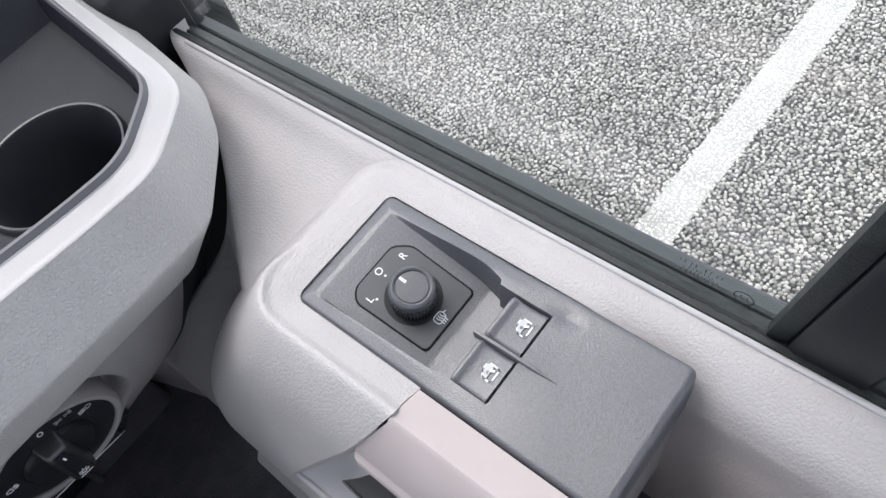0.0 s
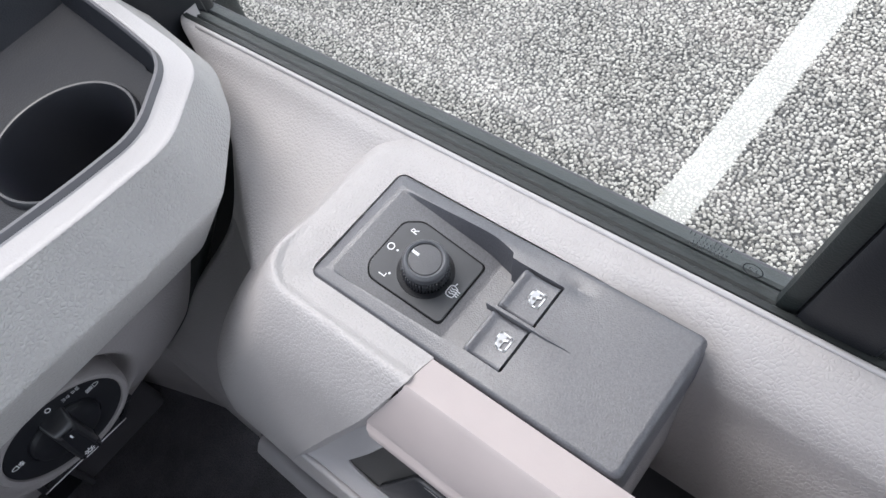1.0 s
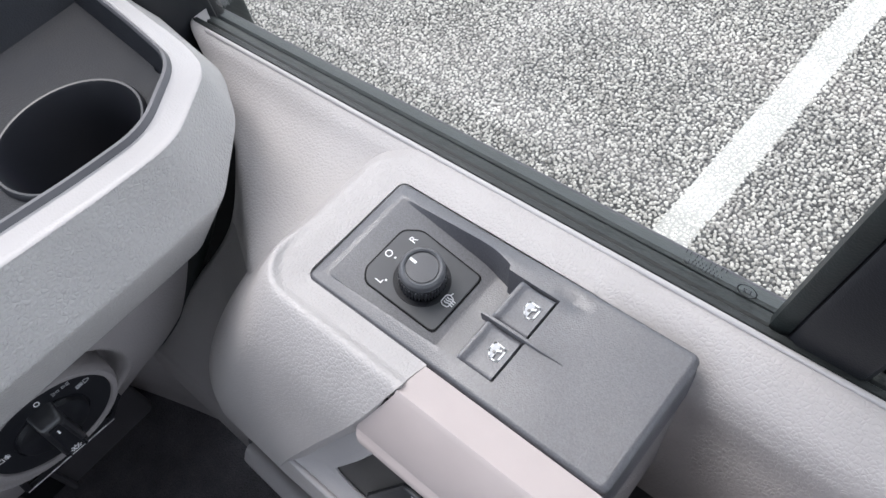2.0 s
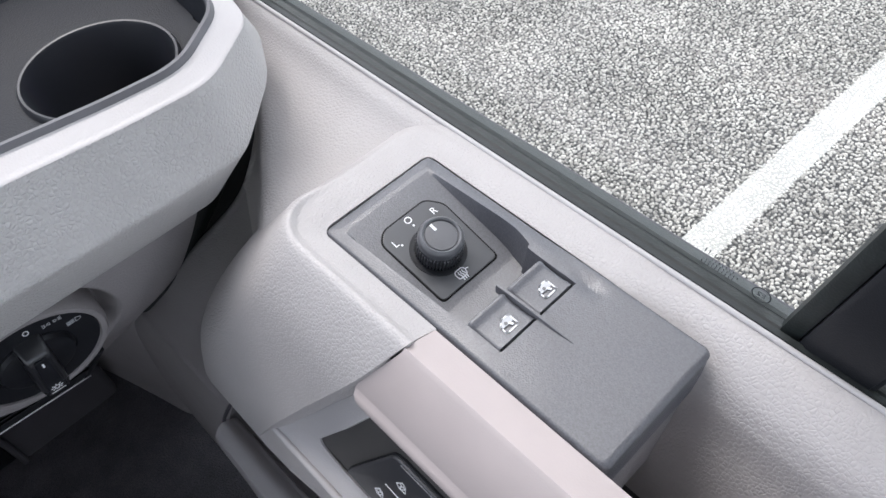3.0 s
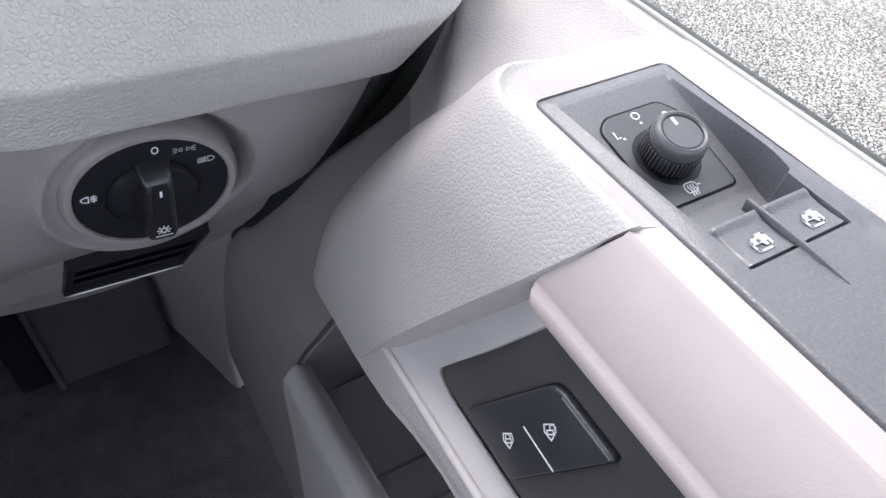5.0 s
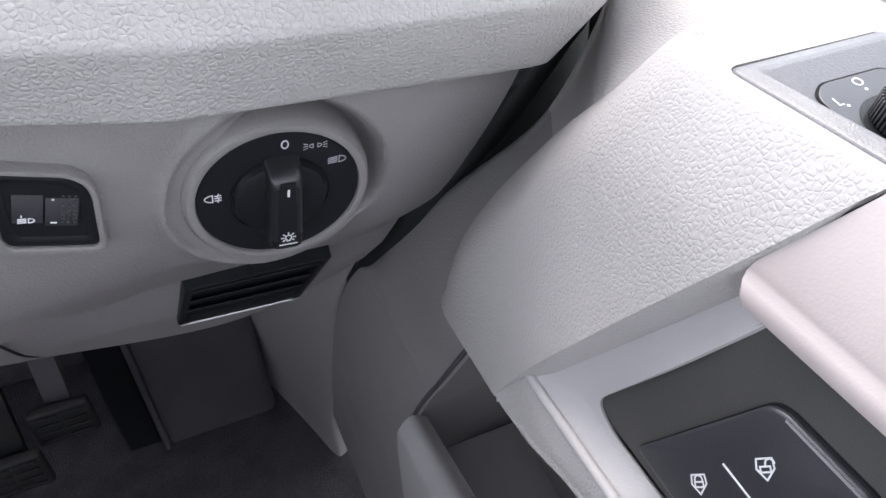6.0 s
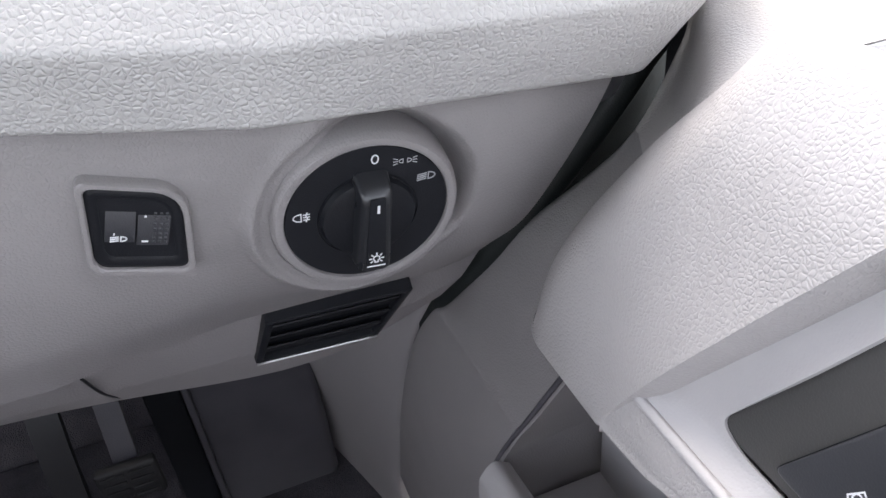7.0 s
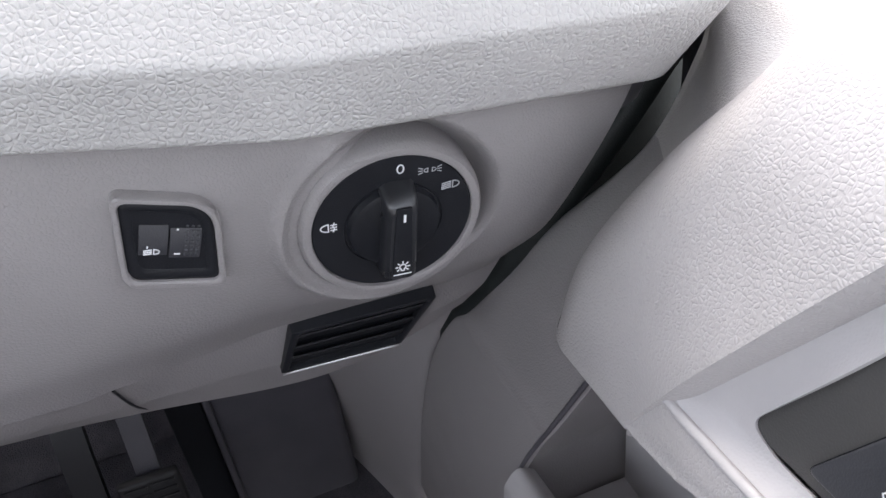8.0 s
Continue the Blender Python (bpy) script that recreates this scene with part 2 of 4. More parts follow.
def lathe(name, profile, mat, parent=None, label="", n=64, m=None):
    """A turned body: profile of (radius, height), closed to the axis where the radius is 0."""
    verts, faces = [], []
    for r, h in profile:
        verts += [(r * math.cos(2 * math.pi * i / n), r * math.sin(2 * math.pi * i / n), h) for i in range(n)]
    for j in range(len(profile) - 1):
        for i in range(n):
            a, b = j * n + i, j * n + (i + 1) % n
            faces.append((a, b, b + n, a + n))
    bm = bmesh.new()
    vs = [bm.verts.new(v) for v in verts]
    for f in faces:
        bm.faces.new([vs[i] for i in f])
    bmesh.ops.remove_doubles(bm, verts=bm.verts, dist=1e-6)
    if m is not None:
        bm.transform(m)
    bmesh.ops.recalc_face_normals(bm, faces=bm.faces)
    return part(name, bm, mat, parent, label)


def prism(name, outline, z0, z1, mat, parent=None, label="", bevel=0.0, m=None, seg=2):
    """A flat outline (x, y) raised from z0 to z1, with rounded upper edges."""
    bm = bmesh.new()
    lo = [bm.verts.new((x, y, z0)) for x, y in outline]
    f = bm.faces.new(lo)
    ex = bmesh.ops.extrude_face_region(bm, geom=[f])
    up = [e for e in ex["geom"] if isinstance(e, bmesh.types.BMVert)]
    bmesh.ops.translate(bm, vec=(0, 0, z1 - z0), verts=up)
    bmesh.ops.recalc_face_normals(bm, faces=bm.faces)
    if bevel:
        top = [e for e in bm.edges if all(abs(v.co.z - z1) < 1e-7 for v in e.verts)]
        bmesh.ops.bevel(bm, geom=top, offset=bevel, segments=seg, profile=0.5, affect="EDGES")
    if m is not None:
        bm.transform(m)
    return part(name, bm, mat, parent, label)


def mound(name, outline, z0, z1, mat, m, edge=0.0012):
    """A raised plate whose rim rolls over."""
    o = np.array(outline)
    c = o.mean(0)
    reach = np.linalg.norm(o - c, axis=1, keepdims=True)
    v, f, n = [], [], len(o)
    steps = [(0.0, z0)] + [(edge * (1 - math.cos(a)), z1 - edge + edge * math.sin(a)) for a in np.linspace(0, math.pi / 2, 5)]
    for inset, h in steps:
        v += [(x, y, h) for x, y in c + (o - c) * (1 - 1.6 * inset / reach)]
    for k in range(len(steps) - 1):
        f += [(k * n + i, k * n + (i + 1) % n, (k + 1) * n + (i + 1) % n, (k + 1) * n + i) for i in range(n)]
    v.append((c[0], c[1], z1))
    k = (len(steps) - 1) * n
    f += [(k + i, k + (i + 1) % n, len(v) - 1) for i in range(n)]
    ob = mesh_ob(name, [m @ Vector(q) for q in v], f, mat)
    ob.data.set_sharp_from_angle(angle=radians(50))
    return ob


def rounded(points, r, n=5):
    """A polygon with its corners rounded."""
    out = []
    k = len(points)
    for i in range(k):
        a, b, c = (Vector(points[j % k]) for j in (i - 1, i, i + 1))
        d1, d2 = (a - b), (c - b)
        q = min(r, d1.length * 0.49, d2.length * 0.49)
        p1, p2 = b + d1.normalized() * q, b + d2.normalized() * q
        for s in range(n + 1):
            t = s / n
            out.append(tuple(p1 * (1 - t) ** 2 + b * 2 * t * (1 - t) + p2 * t * t))
    return out


def stroke(name, lines, width, mat, parent, m, lift=0.0002, closed=False):
    """Printed lines: flat ribbons in the plane of m."""
    bm = bmesh.new()
    for line in lines:
        p = [Vector((*q, 0)) for q in line]
        for a, b in zip(p, p[1:]):
            d = (b - a).normalized()
            n = Vector((-d.y, d.x, 0)) * width / 2
            e = d * width * 0.35
            q = [a - n - e, b - n + e, b + n + e, a + n - e]
            lo = [bm.verts.new((v.x, v.y, 0)) for v in q]
            hi = [bm.verts.new((v.x, v.y, lift)) for v in q]
            bm.faces.new(hi)
            for i in range(4):
                bm.faces.new((lo[i], lo[(i + 1) % 4], hi[(i + 1) % 4], hi[i]))
    bm.transform(m)
    return part(name, bm, mat, parent, smooth=False)


def tube(name, points, r, mat, parent=None, n=10, samples=60):
    p = crom(points, samples)
    v, f = [], []
    for i in range(samples):
        d = Vector(p[min(i + 1, samples - 1)] - p[max(i - 1, 0)]).normalized()
        a = d.cross(Vector((0.3, 0.2, 0.9))).normalized()
        b = d.cross(a)
        for k in range(n):
            t = 2 * math.pi * k / n
            v.append(Vector(p[i]) + (a * math.cos(t) + b * math.sin(t)) * r)
    for i in range(samples - 1):
        for k in range(n):
            f.append((i * n + k, i * n + (k + 1) % n, (i + 1) * n + (k + 1) % n, (i + 1) * n + k))
    f.append(tuple(range(n)))
    f.append(tuple((samples - 1) * n + k for k in range(n)))
    return mesh_ob(name, v, f, mat, parent)


def arc(cx, cy, r, a0, a1, n=12, ry=None):
    return [(cx + r * math.cos(radians(a0 + (a1 - a0) * i / n)), cy + (ry or r) * math.sin(radians(a0 + (a1 - a0) * i / n))) for i in range(n + 1)]


def frame_of(origin, right, up):
    """A pose whose x runs along right and y along up, as nearly as may be."""
    x = Vector(right).normalized()
    z = x.cross(Vector(up)).normalized()
    y = z.cross(x)
    return Matrix(((x.x, y.x, z.x, origin[0]), (x.y, y.y, z.y, origin[1]), (x.z, y.z, z.z, origin[2]), (0, 0, 0, 1)))


def smooth01(t):
    t = np.clip(t, 0, 1)
    return t * t * (3 - 2 * t)


# ---------- ground ----------
bm = bmesh.new()
bmesh.ops.create_grid(bm, x_segments=8, y_segments=8, size=600)
tagged(part("ground", bm, M_ASPHALT, smooth=False), "grey coarse asphalt of a parking place", "ground", kind="structure")

# ---------- cab shell round the camera ----------
def wall_box(name, lo, hi, mat, label, category):
    size = [b - a for a, b in zip(lo, hi)]
    mid = [(a + b) / 2 for a, b in zip(lo, hi)]
    return tagged(rbox(name, size, mid, 0.01, mat), label, category, kind="structure")


wall_box("floor", (-1.75, -0.9, 0.36), (0.10, 1.10, 0.42), M_CARPET, "dark carpeted cab floor", "floor")
wall_box("ceiling", (-1.75, -0.9, 2.08), (0.085, 0.24, 2.14), M_SHELL, "pale cab roof lining", "ceiling")
# unseen rear and left walls, added with heights that set the fill light
wall_box("wall_back", (-1.75, -0.66, 0.36), (0.03, -0.60, 1.38), M_SHELL, "pale unseen rear wall, kept low to let light in", "wall")
wall_box("wall_left", (-1.82, -0.9, 0.36), (-1.76, 1.10, 1.40), M_SHELL, "unseen left wall, its height set for the side light", "wall")
wall_box("wall_front", (-1.75, 1.10, 0.36), (0.20, 1.16, 1.30), M_CARPET, "dark firewall of the footwell", "wall")

# ---------- door ----------
door = thing("van_door", "pale grey grained van door lining with armrest", "door", (0.05, 0.0, 1.0))
DI = Matrix.Translation((-0.05, 0.0, -1.0))


def on_door(ob, parent=None):
    ob.parent = parent or door
    ob.matrix_parent_inverse = DI
    return ob


# door lining by height: leading edge (x, y), the face beside the armrest, and the face behind it in the grip
CARD_Z = [1.300, 1.297, 1.288, 1.278, 1.272, 1.262, 1.245, 1.200, 1.145, 1.095, 1.055, 1.030, 0.933, 0.773, 0.600]
LEAD_X = [0.0915, 0.086, 0.080, 0.072, 0.066, 0.059, 0.049, 0.016, -0.027, -0.051, -0.066, -0.072, -0.078, -0.080, -0.080]
LEAD_Y = [0.375, 0.371, 0.358, 0.340, 0.326, 0.319, 0.312, 0.308, 0.340, 0.371, 0.398, 0.4254, 0.492, 0.575, 0.645]
FACE_X = [0.0915, 0.083, 0.066, 0.025, -0.012, -0.024, -0.030, -0.036, -0.046, -0.055, -0.062, -0.068, -0.075, -0.079, -0.080]
GRIP_X = [0.0915, 0.080, 0.068, 0.062, 0.060, 0.057, 0.050, 0.034, 0.020, 0.014, 0.014, 0.014, 0.014, 0.014, 0.014]
CARD = crom(np.stack([CARD_Z, LEAD_X, LEAD_Y, FACE_X, GRIP_X], 1), 140)


def face_x(z):
    return float(np.interp(z, CARD[::-1, 0], CARD[::-1, 3]))


def y_pocket(z):
    return np.interp(z, [0.56, 0.985, 1.145], [0.318, 0.312, 0.236])


def card_row(row, ys):
    """One level of the lining, bowed between armrest and leading edge, with the edge rolled outwards."""
    z, lx, ly, fx, gx = row
    w = smooth01((ys - 0.13) / 0.06)
    v = np.clip((ys - 0.20) / max(ly - 0.20, 0.05), 0, 1)
    x = gx * (1 - w) + (fx * (1 - v) + lx * v) * w
    row_ = np.stack([x, ys, np.full(len(ys), z)], 1)
    roll = [(lx + 0.009 * (1 - math.cos(a)), ly + 0.009 * math.sin(a), z) for a in np.linspace(0.15, math.pi / 2, 7)] + [(lx + 0.018, ly + 0.0092, z)]
    return np.vstack([row_, roll])


on_door(rbox("outer_skin", (0.016, 1.10, 0.68), (0.118, -0.14, 0.942), 0.003, M_KICK))
joint = int(np.argmax(CARD[:, 0] < 1.212))
upper = [card_row(r, np.r_[np.linspace(-0.75, -0.1, 12), np.linspace(-0.09, r[2], 60)]) for r in CARD[:joint + 1]]
on_door(sheet("upper_card", upper, 0.003, M_LEATHER, out=(-1, 0, 1)))
lower = [card_row(r, np.linspace(y_pocket(r[0]), r[2], 24)) for r in CARD[joint:]]
# darker plastic than the upper card: the shade beside the nose put into colour
on_door(sheet("lower_card", lower, 0.003, M_SMOOTH, out=(-1, 0, 0)))


def pocket_wall():
    rows = []
    for x, z in ((-0.035, 0.60), (-0.084, 0.62), (-0.087, 0.9), (-0.087, 0.974), (-0.083, 0.990), (-0.075, 0.997), (-0.067, 0.993), (-0.062, 0.980), (-0.060, 0.9)):
        ys = np.linspace(-0.7, 0.305, 30)
        zz = z + (0.18 * (0.30 - ys) if z > 0.95 else 0)
        rows.append(np.stack([np.full(30, x), ys, np.zeros(30) + zz], 1))
    g = np.array(rows)
    g = np.stack([crom(g[:, i], 40) for i in range(g.shape[1])], 1)
    return g


on_door(sheet("pocket_wall", pocket_wall(), 0.002, M_RIM, out=(-1, 0, 0)))
# paler plastic for back and floor makes up for light blocked by the armrest
on_door(rbox("pocket_back", (0.006, 1.0, 0.40), (0.012, -0.19, 0.97), 0.002, M_RIM))
on_door(rbox("pocket_floor", (0.10, 1.0, 0.006), (-0.03, -0.19, 0.935), 0.002, M_RIM))
pf = []
for z in np.linspace(1.150, 0.90, 24):
    x = face_x(z)
    yp = float(y_pocket(z))
    pf.append(crom([(x - 0.0005, yp + 0.002, z), (x + 0.0015, yp - 0.0015, z), (x + 0.006, yp - 0.001, z), (x + 0.05, yp + 0.004, z), (0.02, yp + 0.006, z)], 16))
on_door(sheet("pocket_front", pf, 0.002, M_SMOOTH, out=(0, -1, 0)))
# thin dark tube drawn as the shadow line along the pocket opening
on_door(tube("pocket_edge", [(face_x(z) - 0.0008, float(y_pocket(z)) - 0.001, z) for z in (1.14, 1.10, 1.06, 1.02, 0.99)], 0.0016, M_KICK, n=6, samples=24))
for k in range(9):
    yk = 0.22 - 0.035 * k
    on_door(rbox("pocket_rib", (0.085, 0.0016, 0.003), (-0.028, yk, 0.9395), 0.0005, M_SMOOTH))

# nose of the armrest and rim round the switch panel: rings of inner x, front y, corner radius, start y, inner z, front z, outer x, outer z
RINGS = [(0.0002, 0.1676, 0.006, 0.089, 1.2985, 1.2980, 0.0697, 1.2980), (-0.010, 0.182, 0.018, 0.089, 1.3030, 1.3000, 0.0775, 1.3000),
         (-0.0185, 0.190, 0.028, 0.089, 1.3055, 1.2985, 0.0850, 1.3000), (-0.036, 0.205, 0.030, 0.108, 1.2750, 1.2830, 0.0905, 1.2985),
         (-0.050, 0.236, 0.032, 0.138, 1.2300, 1.2480, 0.0912, 1.2850), (-0.063, 0.266, 0.034, 0.167, 1.1850, 1.1950, 0.0912, 1.2700),
         (-0.070, 0.276, 0.036, 0.188, 1.1480, 1.1480, 0.0912, 1.2600), (-0.066, 0.277, 0.034, 0.190, 1.1420, 1.1420, 0.0912, 1.2550),
         (-0.040, 0.255, 0.040, 0.190, 1.1440, 1.1440, 0.0912, 1.2500)]


def ring(x, yf, r, y0, zi, zf, x1, z1):
    a = even([(x, y0), (x, yf - r)], 22)
    c = np.array([(x + r - r * math.cos(t), yf - r + r * math.sin(t)) for t in np.linspace(0.1, math.pi / 2, 16)])
    r2 = r * 0.8
    d = even([(x + r + 0.001, yf), (x1 - r2, yf)], 12)
    e = np.array([(x1 - r2 + r2 * math.sin(t), yf - r2 + r2 * math.cos(t)) for t in np.linspace(0.1, math.pi / 2, 12)])
    f = even([(x1, yf - r2 - 0.001), (x1, -0.035)], 26)
    pts = np.vstack([a, c, d, e, f])
    w = smooth01((pts[:, 0] - x) / 0.05)
    z = zi * (1 - w) + zf * w
    v = np.r_[np.zeros(50), np.linspace(0, 1, 12), np.ones(26)]
    z = z * (1 - v) + z1 * v
    sag = (np.interp(x1, [0.0697, 0.0775, 0.085, 0.0905], [0.0082, 0.0050, 0.0026, 0.0018]) * smooth01((0.055 - pts[:, 1]) / 0.055) + 0.004 * smooth01((-0.01 - pts[:, 1]) / 0.02)) * (v > 0.99)
    return np.stack([pts[:, 0], pts[:, 1], z - sag], 1)


rings = np.array([ring(*q) for q in RINGS])
nose = np.stack([crom(rings[:, i], 80) for i in range(rings.shape[1])], 1)
lead = nose[:, :1]
fade = np.linspace(0, 1, 80)
gk = (smooth01((fade - 0.27) / 0.14) * (1 - 0.85 * smooth01((fade - 0.61) / 0.08)))[:, None, None]
step = [(0.0150, -0.0048, -0.0090), (0.0105, -0.0046, -0.0076), (0.0062, -0.0038, -0.0050), (0.0030, -0.0024, -0.0026), (0.0009, -0.0010, -0.0009), (0.0003, -0.0003, 0.0)]
nose = np.concatenate([lead + gk * q for q in step] + [nose], 1)
on_door(sheet("armrest_nose", nose, 0.0025, M_LEATHER, out=(-1, 0, 0.6)))

# band below the lock recess
band = []
for x, z in ((-0.0600, 1.1705), (-0.0622, 1.1722), (-0.0646, 1.1690), (-0.0698, 1.149), (-0.067, 1.144), (-0.03, 1.144)):
    ys = np.linspace(-0.5, 0.1780 if z > 1.168 else 0.204, 30)
    up = 0.011 * smooth01((0.178 - ys) / 0.07) if z < 1.16 else 0 * ys
    band.append(np.stack([x + 0.0006 * smooth01((ys - 0.17) / 0.015) + 0.35 * up, ys, z + up], 1))
band = np.array(band)
band = np.stack([crom(band[:, i], 30) for i in range(30)], 1)
on_door(sheet("armrest_lower_band", band, 0.002, M_LEATHER, out=(-1, 0, 0)))

on_door(tube("recess_edge", [(-0.0618, 0.176, 1.1725), (-0.0625, 0.165, 1.1710), (-0.0624, 0.10, 1.1706), (-0.0622, -0.1, 1.1704), (-0.0622, -0.5, 1.1704)], 0.0024, M_RIM, n=12, samples=80))

# pull handle: a bar along the armrest
HPROF = [(-0.0008, 1.292), (-0.0008, 1.2995), (-0.010, 1.3030), (-0.0175, 1.3055), (-0.0195, 1.3040), (-0.0345, 1.2760), (-0.0352, 1.2735), (-0.0356, 1.2722), (-0.0376, 1.2704), (-0.0392, 1.2672), (-0.0388, 1.2640), (-0.0360, 1.2622), (-0.0300, 1.2615), (-0.022, 1.2615)]
rows = []
for x, z in HPROF:
    y0 = np.interp(-x, [0.0, 0.0195, 0.0355, 0.0392], [0.0885, 0.0885, 0.1065, 0.1065]) if z > 1.271 else np.interp(z, [1.2615, 1.2722], [0.1000, 0.1065])
    ys = np.linspace(-0.55, y0, 40)
    rows.append(np.stack([np.full(40, x), ys, np.full(40, z)], 1))
on_door(sheet("pull_handle", rows, 0.0022, M_TRIM, out=(-1, 0, 0.5)), None)
on_door(rbox("handle_back", (0.004, 0.55, 0.06), (-0.003, -0.276, 1.269), 0.001, M_TRIM))

# recess of the lock switch: slanting front, rounded corner and long lower frame in one piece
OUTER = [(-0.0250, 0.1025, 1.2735), (-0.0400, 0.1345, 1.2262), (-0.0622, 0.1735, 1.1722), (-0.0628, 0.1500, 1.1712), (-0.0625, 0.0800, 1.1700), (-0.0625, -0.5000, 1.1700)]
INNER = [(-0.0345, 0.0935, 1.2650), (-0.0445, 0.1165, 1.2260), (-0.0525, 0.1430, 1.1835), (-0.0535, 0.1300, 1.1795), (-0.0535, 0.0800, 1.1795), (-0.0535, -0.5000, 1.1795)]
po, pi_ = bent(OUTER, 0.009), bent(INNER, 0.010)
into = np.array((0.0035, -0.001, 0.0))
rec = np.array([po + (0.0095, 0.014, -0.0060), po + (0.0075, 0.0012, -0.0010), po + (0.0015, 0.0002, -0.0002), po, po * 0.85 + pi_ * 0.15 + into * 0.35, po * 0.6 + pi_ * 0.4 + into * 0.8, po * 0.3 + pi_ * 0.7 + into * 0.9, pi_ + into * 0.5])
rec = np.stack([crom(rec[:, i], 24) for i in range(rec.shape[1])], 1)
on_door(sheet("recess_surround", rec, 0.0012, M_RIM, out=(-1, -0.5, 0.3), label="smooth pale frame of the lock recess"))

# ---------- lock switch in its dark surround ----------
lock = thing("central_locking_switch", "black central locking rocker in a dark grey door surround", "switch", (-0.045, 0.08, 1.2))


def sits(ob, empty):
    ob.parent = empty
    ob.matrix_parent_inverse = Matrix.Translation(empty.location).inverted()
    return ob


pl = []
for t in np.linspace(0, 1, 10):
    z = 1.1800 + (1.2640 - 1.1800) * t
    ys = np.linspace(-0.45, 0.1455 + (0.0945 - 0.1455) * t, 12)
    pl.append(np.stack([np.full(12, -0.0500 + 0.0175 * t), ys, np.full(12, z)], 1))
sits(sheet("surround", pl, 0.003, M_DARKGREY, out=(-1, 0, 0)), lock)
LM = frame_of((-0.0430, 0.0830, 1.216), (0, -1, 0), (0.205, 0, 0.98))
LOCK = [(-0.0335, -0.0305), (0.0025, -0.0322), (0.0355, 0.0285), (0.0050, 0.0288), (0.0000, 0.0265), (-0.0168, -0.0020)]
sits(prism("rocker_well", rounded([(x * 1.035, y * 1.035) for x, y in LOCK], 0.004), -0.001, 0.0006, M_BLACK, m=LM), lock)
sits(mound("rocker", rounded(LOCK, 0.0035), 0.0, 0.0026, M_BUTTON, LM), lock)
LS = LM @ Matrix.Translation((0, 0, 0.0027))
sits(stroke("dividing_line", [[(-0.0023, -0.0017), (0.0177, -0.0030)]], 0.0007, M_WHITE, None, LS), lock)
# silver ribbon painted where the rocker's bevel catches the light
sits(stroke("edge_highlight", [[(0.0070, 0.0276), (0.0335, 0.0273)]], 0.0009, M_CHROME, None, LS), lock)


def padlock(cx, cy, shut):
    """A padlock in a hexagonal plate, in the slanting axes of the rocker."""
    def q(u, v):
        return (cx + 0.0026 * u - 0.0022 * v, cy + 0.0034 * u + 0.0024 * v)
    hexa = [q(-0.8, -0.1), q(0.0, -1.1), q(0.8, -0.1), q(0.7, 0.8), q(-0.7, 0.8), q(-0.8, -0.1)]
    x = 0.0 if shut else 0.45
    bow = [q(x - 0.4, 0.1)] + [q(x + 0.4 * math.cos(t), 0.35 + 0.4 * math.sin(t)) for t in np.linspace(math.pi, 0, 7)] + ([q(0.4, 0.1)] if shut else [])
    body_ = [q(-0.45, 0.1), q(0.45, 0.1), q(0.45, -0.4), q(-0.45, -0.4), q(-0.45, 0.1)]
    return [hexa, bow, body_]


sits(stroke("locked_symbol", padlock(-0.0062, -0.0155, True), 0.00050, M_WHITE, None, LS), lock)
sits(stroke("unlocked_symbol", padlock(0.0087, 0.0102, False), 0.00050, M_WHITE, None, LS), lock)

# ---------- belt seal, glass and divider ----------
def strip(profile, y0=-0.75, y1=0.47):
    rows = []
    for x, z in profile:
        ys = np.linspace(y0, y1, 60)
        rows.append(np.stack([np.full(60, x), ys, np.full(60, z)], 1))
    return rows


on_door(tube("sill_edge", [(0.0898, -0.75, 1.3000), (0.0898, -0.3, 1.3002), (0.0898, 0.1, 1.3002), (0.0898, 0.36, 1.3000)], 0.0013, M_RIM, n=8, samples=40))
belt = thing("belt_seal", "dark ribbed rubber seal along the window sill", "window seal", (0.10, 0.0, 1.28))
sits(sheet("inner_lip", strip(((0.0915, 1.285), (0.0915, 1.2985), (0.0925, 1.2998), (0.0955, 1.2995), (0.0970, 1.2970), (0.0980, 1.2955), (0.0995, 1.2962), (0.1035, 1.2950), (0.1050, 1.2930), (0.1065, 1.2925), (0.1072, 1.2900), (0.1072, 1.280))), 0.001, M_LIPRUBBER, out=(0, 0, 1)), belt)
sits(sheet("outer_lip", strip(((0.1125, 1.270), (0.1130, 1.2870), (0.1145, 1.2880), (0.1225, 1.2830), (0.1245, 1.2805), (0.1245, 1.270))), 0.001, M_SEAL, out=(0, 0, 1)), belt)
glass = rbox("window_1", (0.0036, 0.56, 0.95), (0.1100, 0.190, 1.745), 0.001, M_GLASS, seg=1)
glass.visible_shadow = False
tagged(glass, "clear side window pane of the door", "window", kind="structure")

# ---------- dashboard ----------
dash = thing("dashboard", "pale grey grained dashboard end with smooth lower panel", "dashboard", (-0.3, 0.4, 1.1))


def dash_line(points, r=0.014):
    return bent([(-1.75, points[0][1] + 0.02, points[0][2] + 0.05)] + points, r)


LIP = dash_line([(-0.80, 0.330, 1.44), (-0.30, 0.285, 1.375), (-0.17, 0.262, 1.362), (-0.04, 0.2550, 1.352), (-0.003, 0.2520, 1.352), (0.0355, 0.2800, 1.352), (0.0415, 0.325, 1.352), (0.051, 0.42, 1.352)])
RIM = dash_line([(-0.80, 0.312, 1.435), (-0.30, 0.268, 1.369), (-0.17, 0.247, 1.356), (-0.04, 0.2420, 1.347), (0.003, 0.2395, 1.347), (0.0440, 0.2690, 1.346), (0.0500, 0.295, 1.345), (0.0605, 0.42, 1.344)])
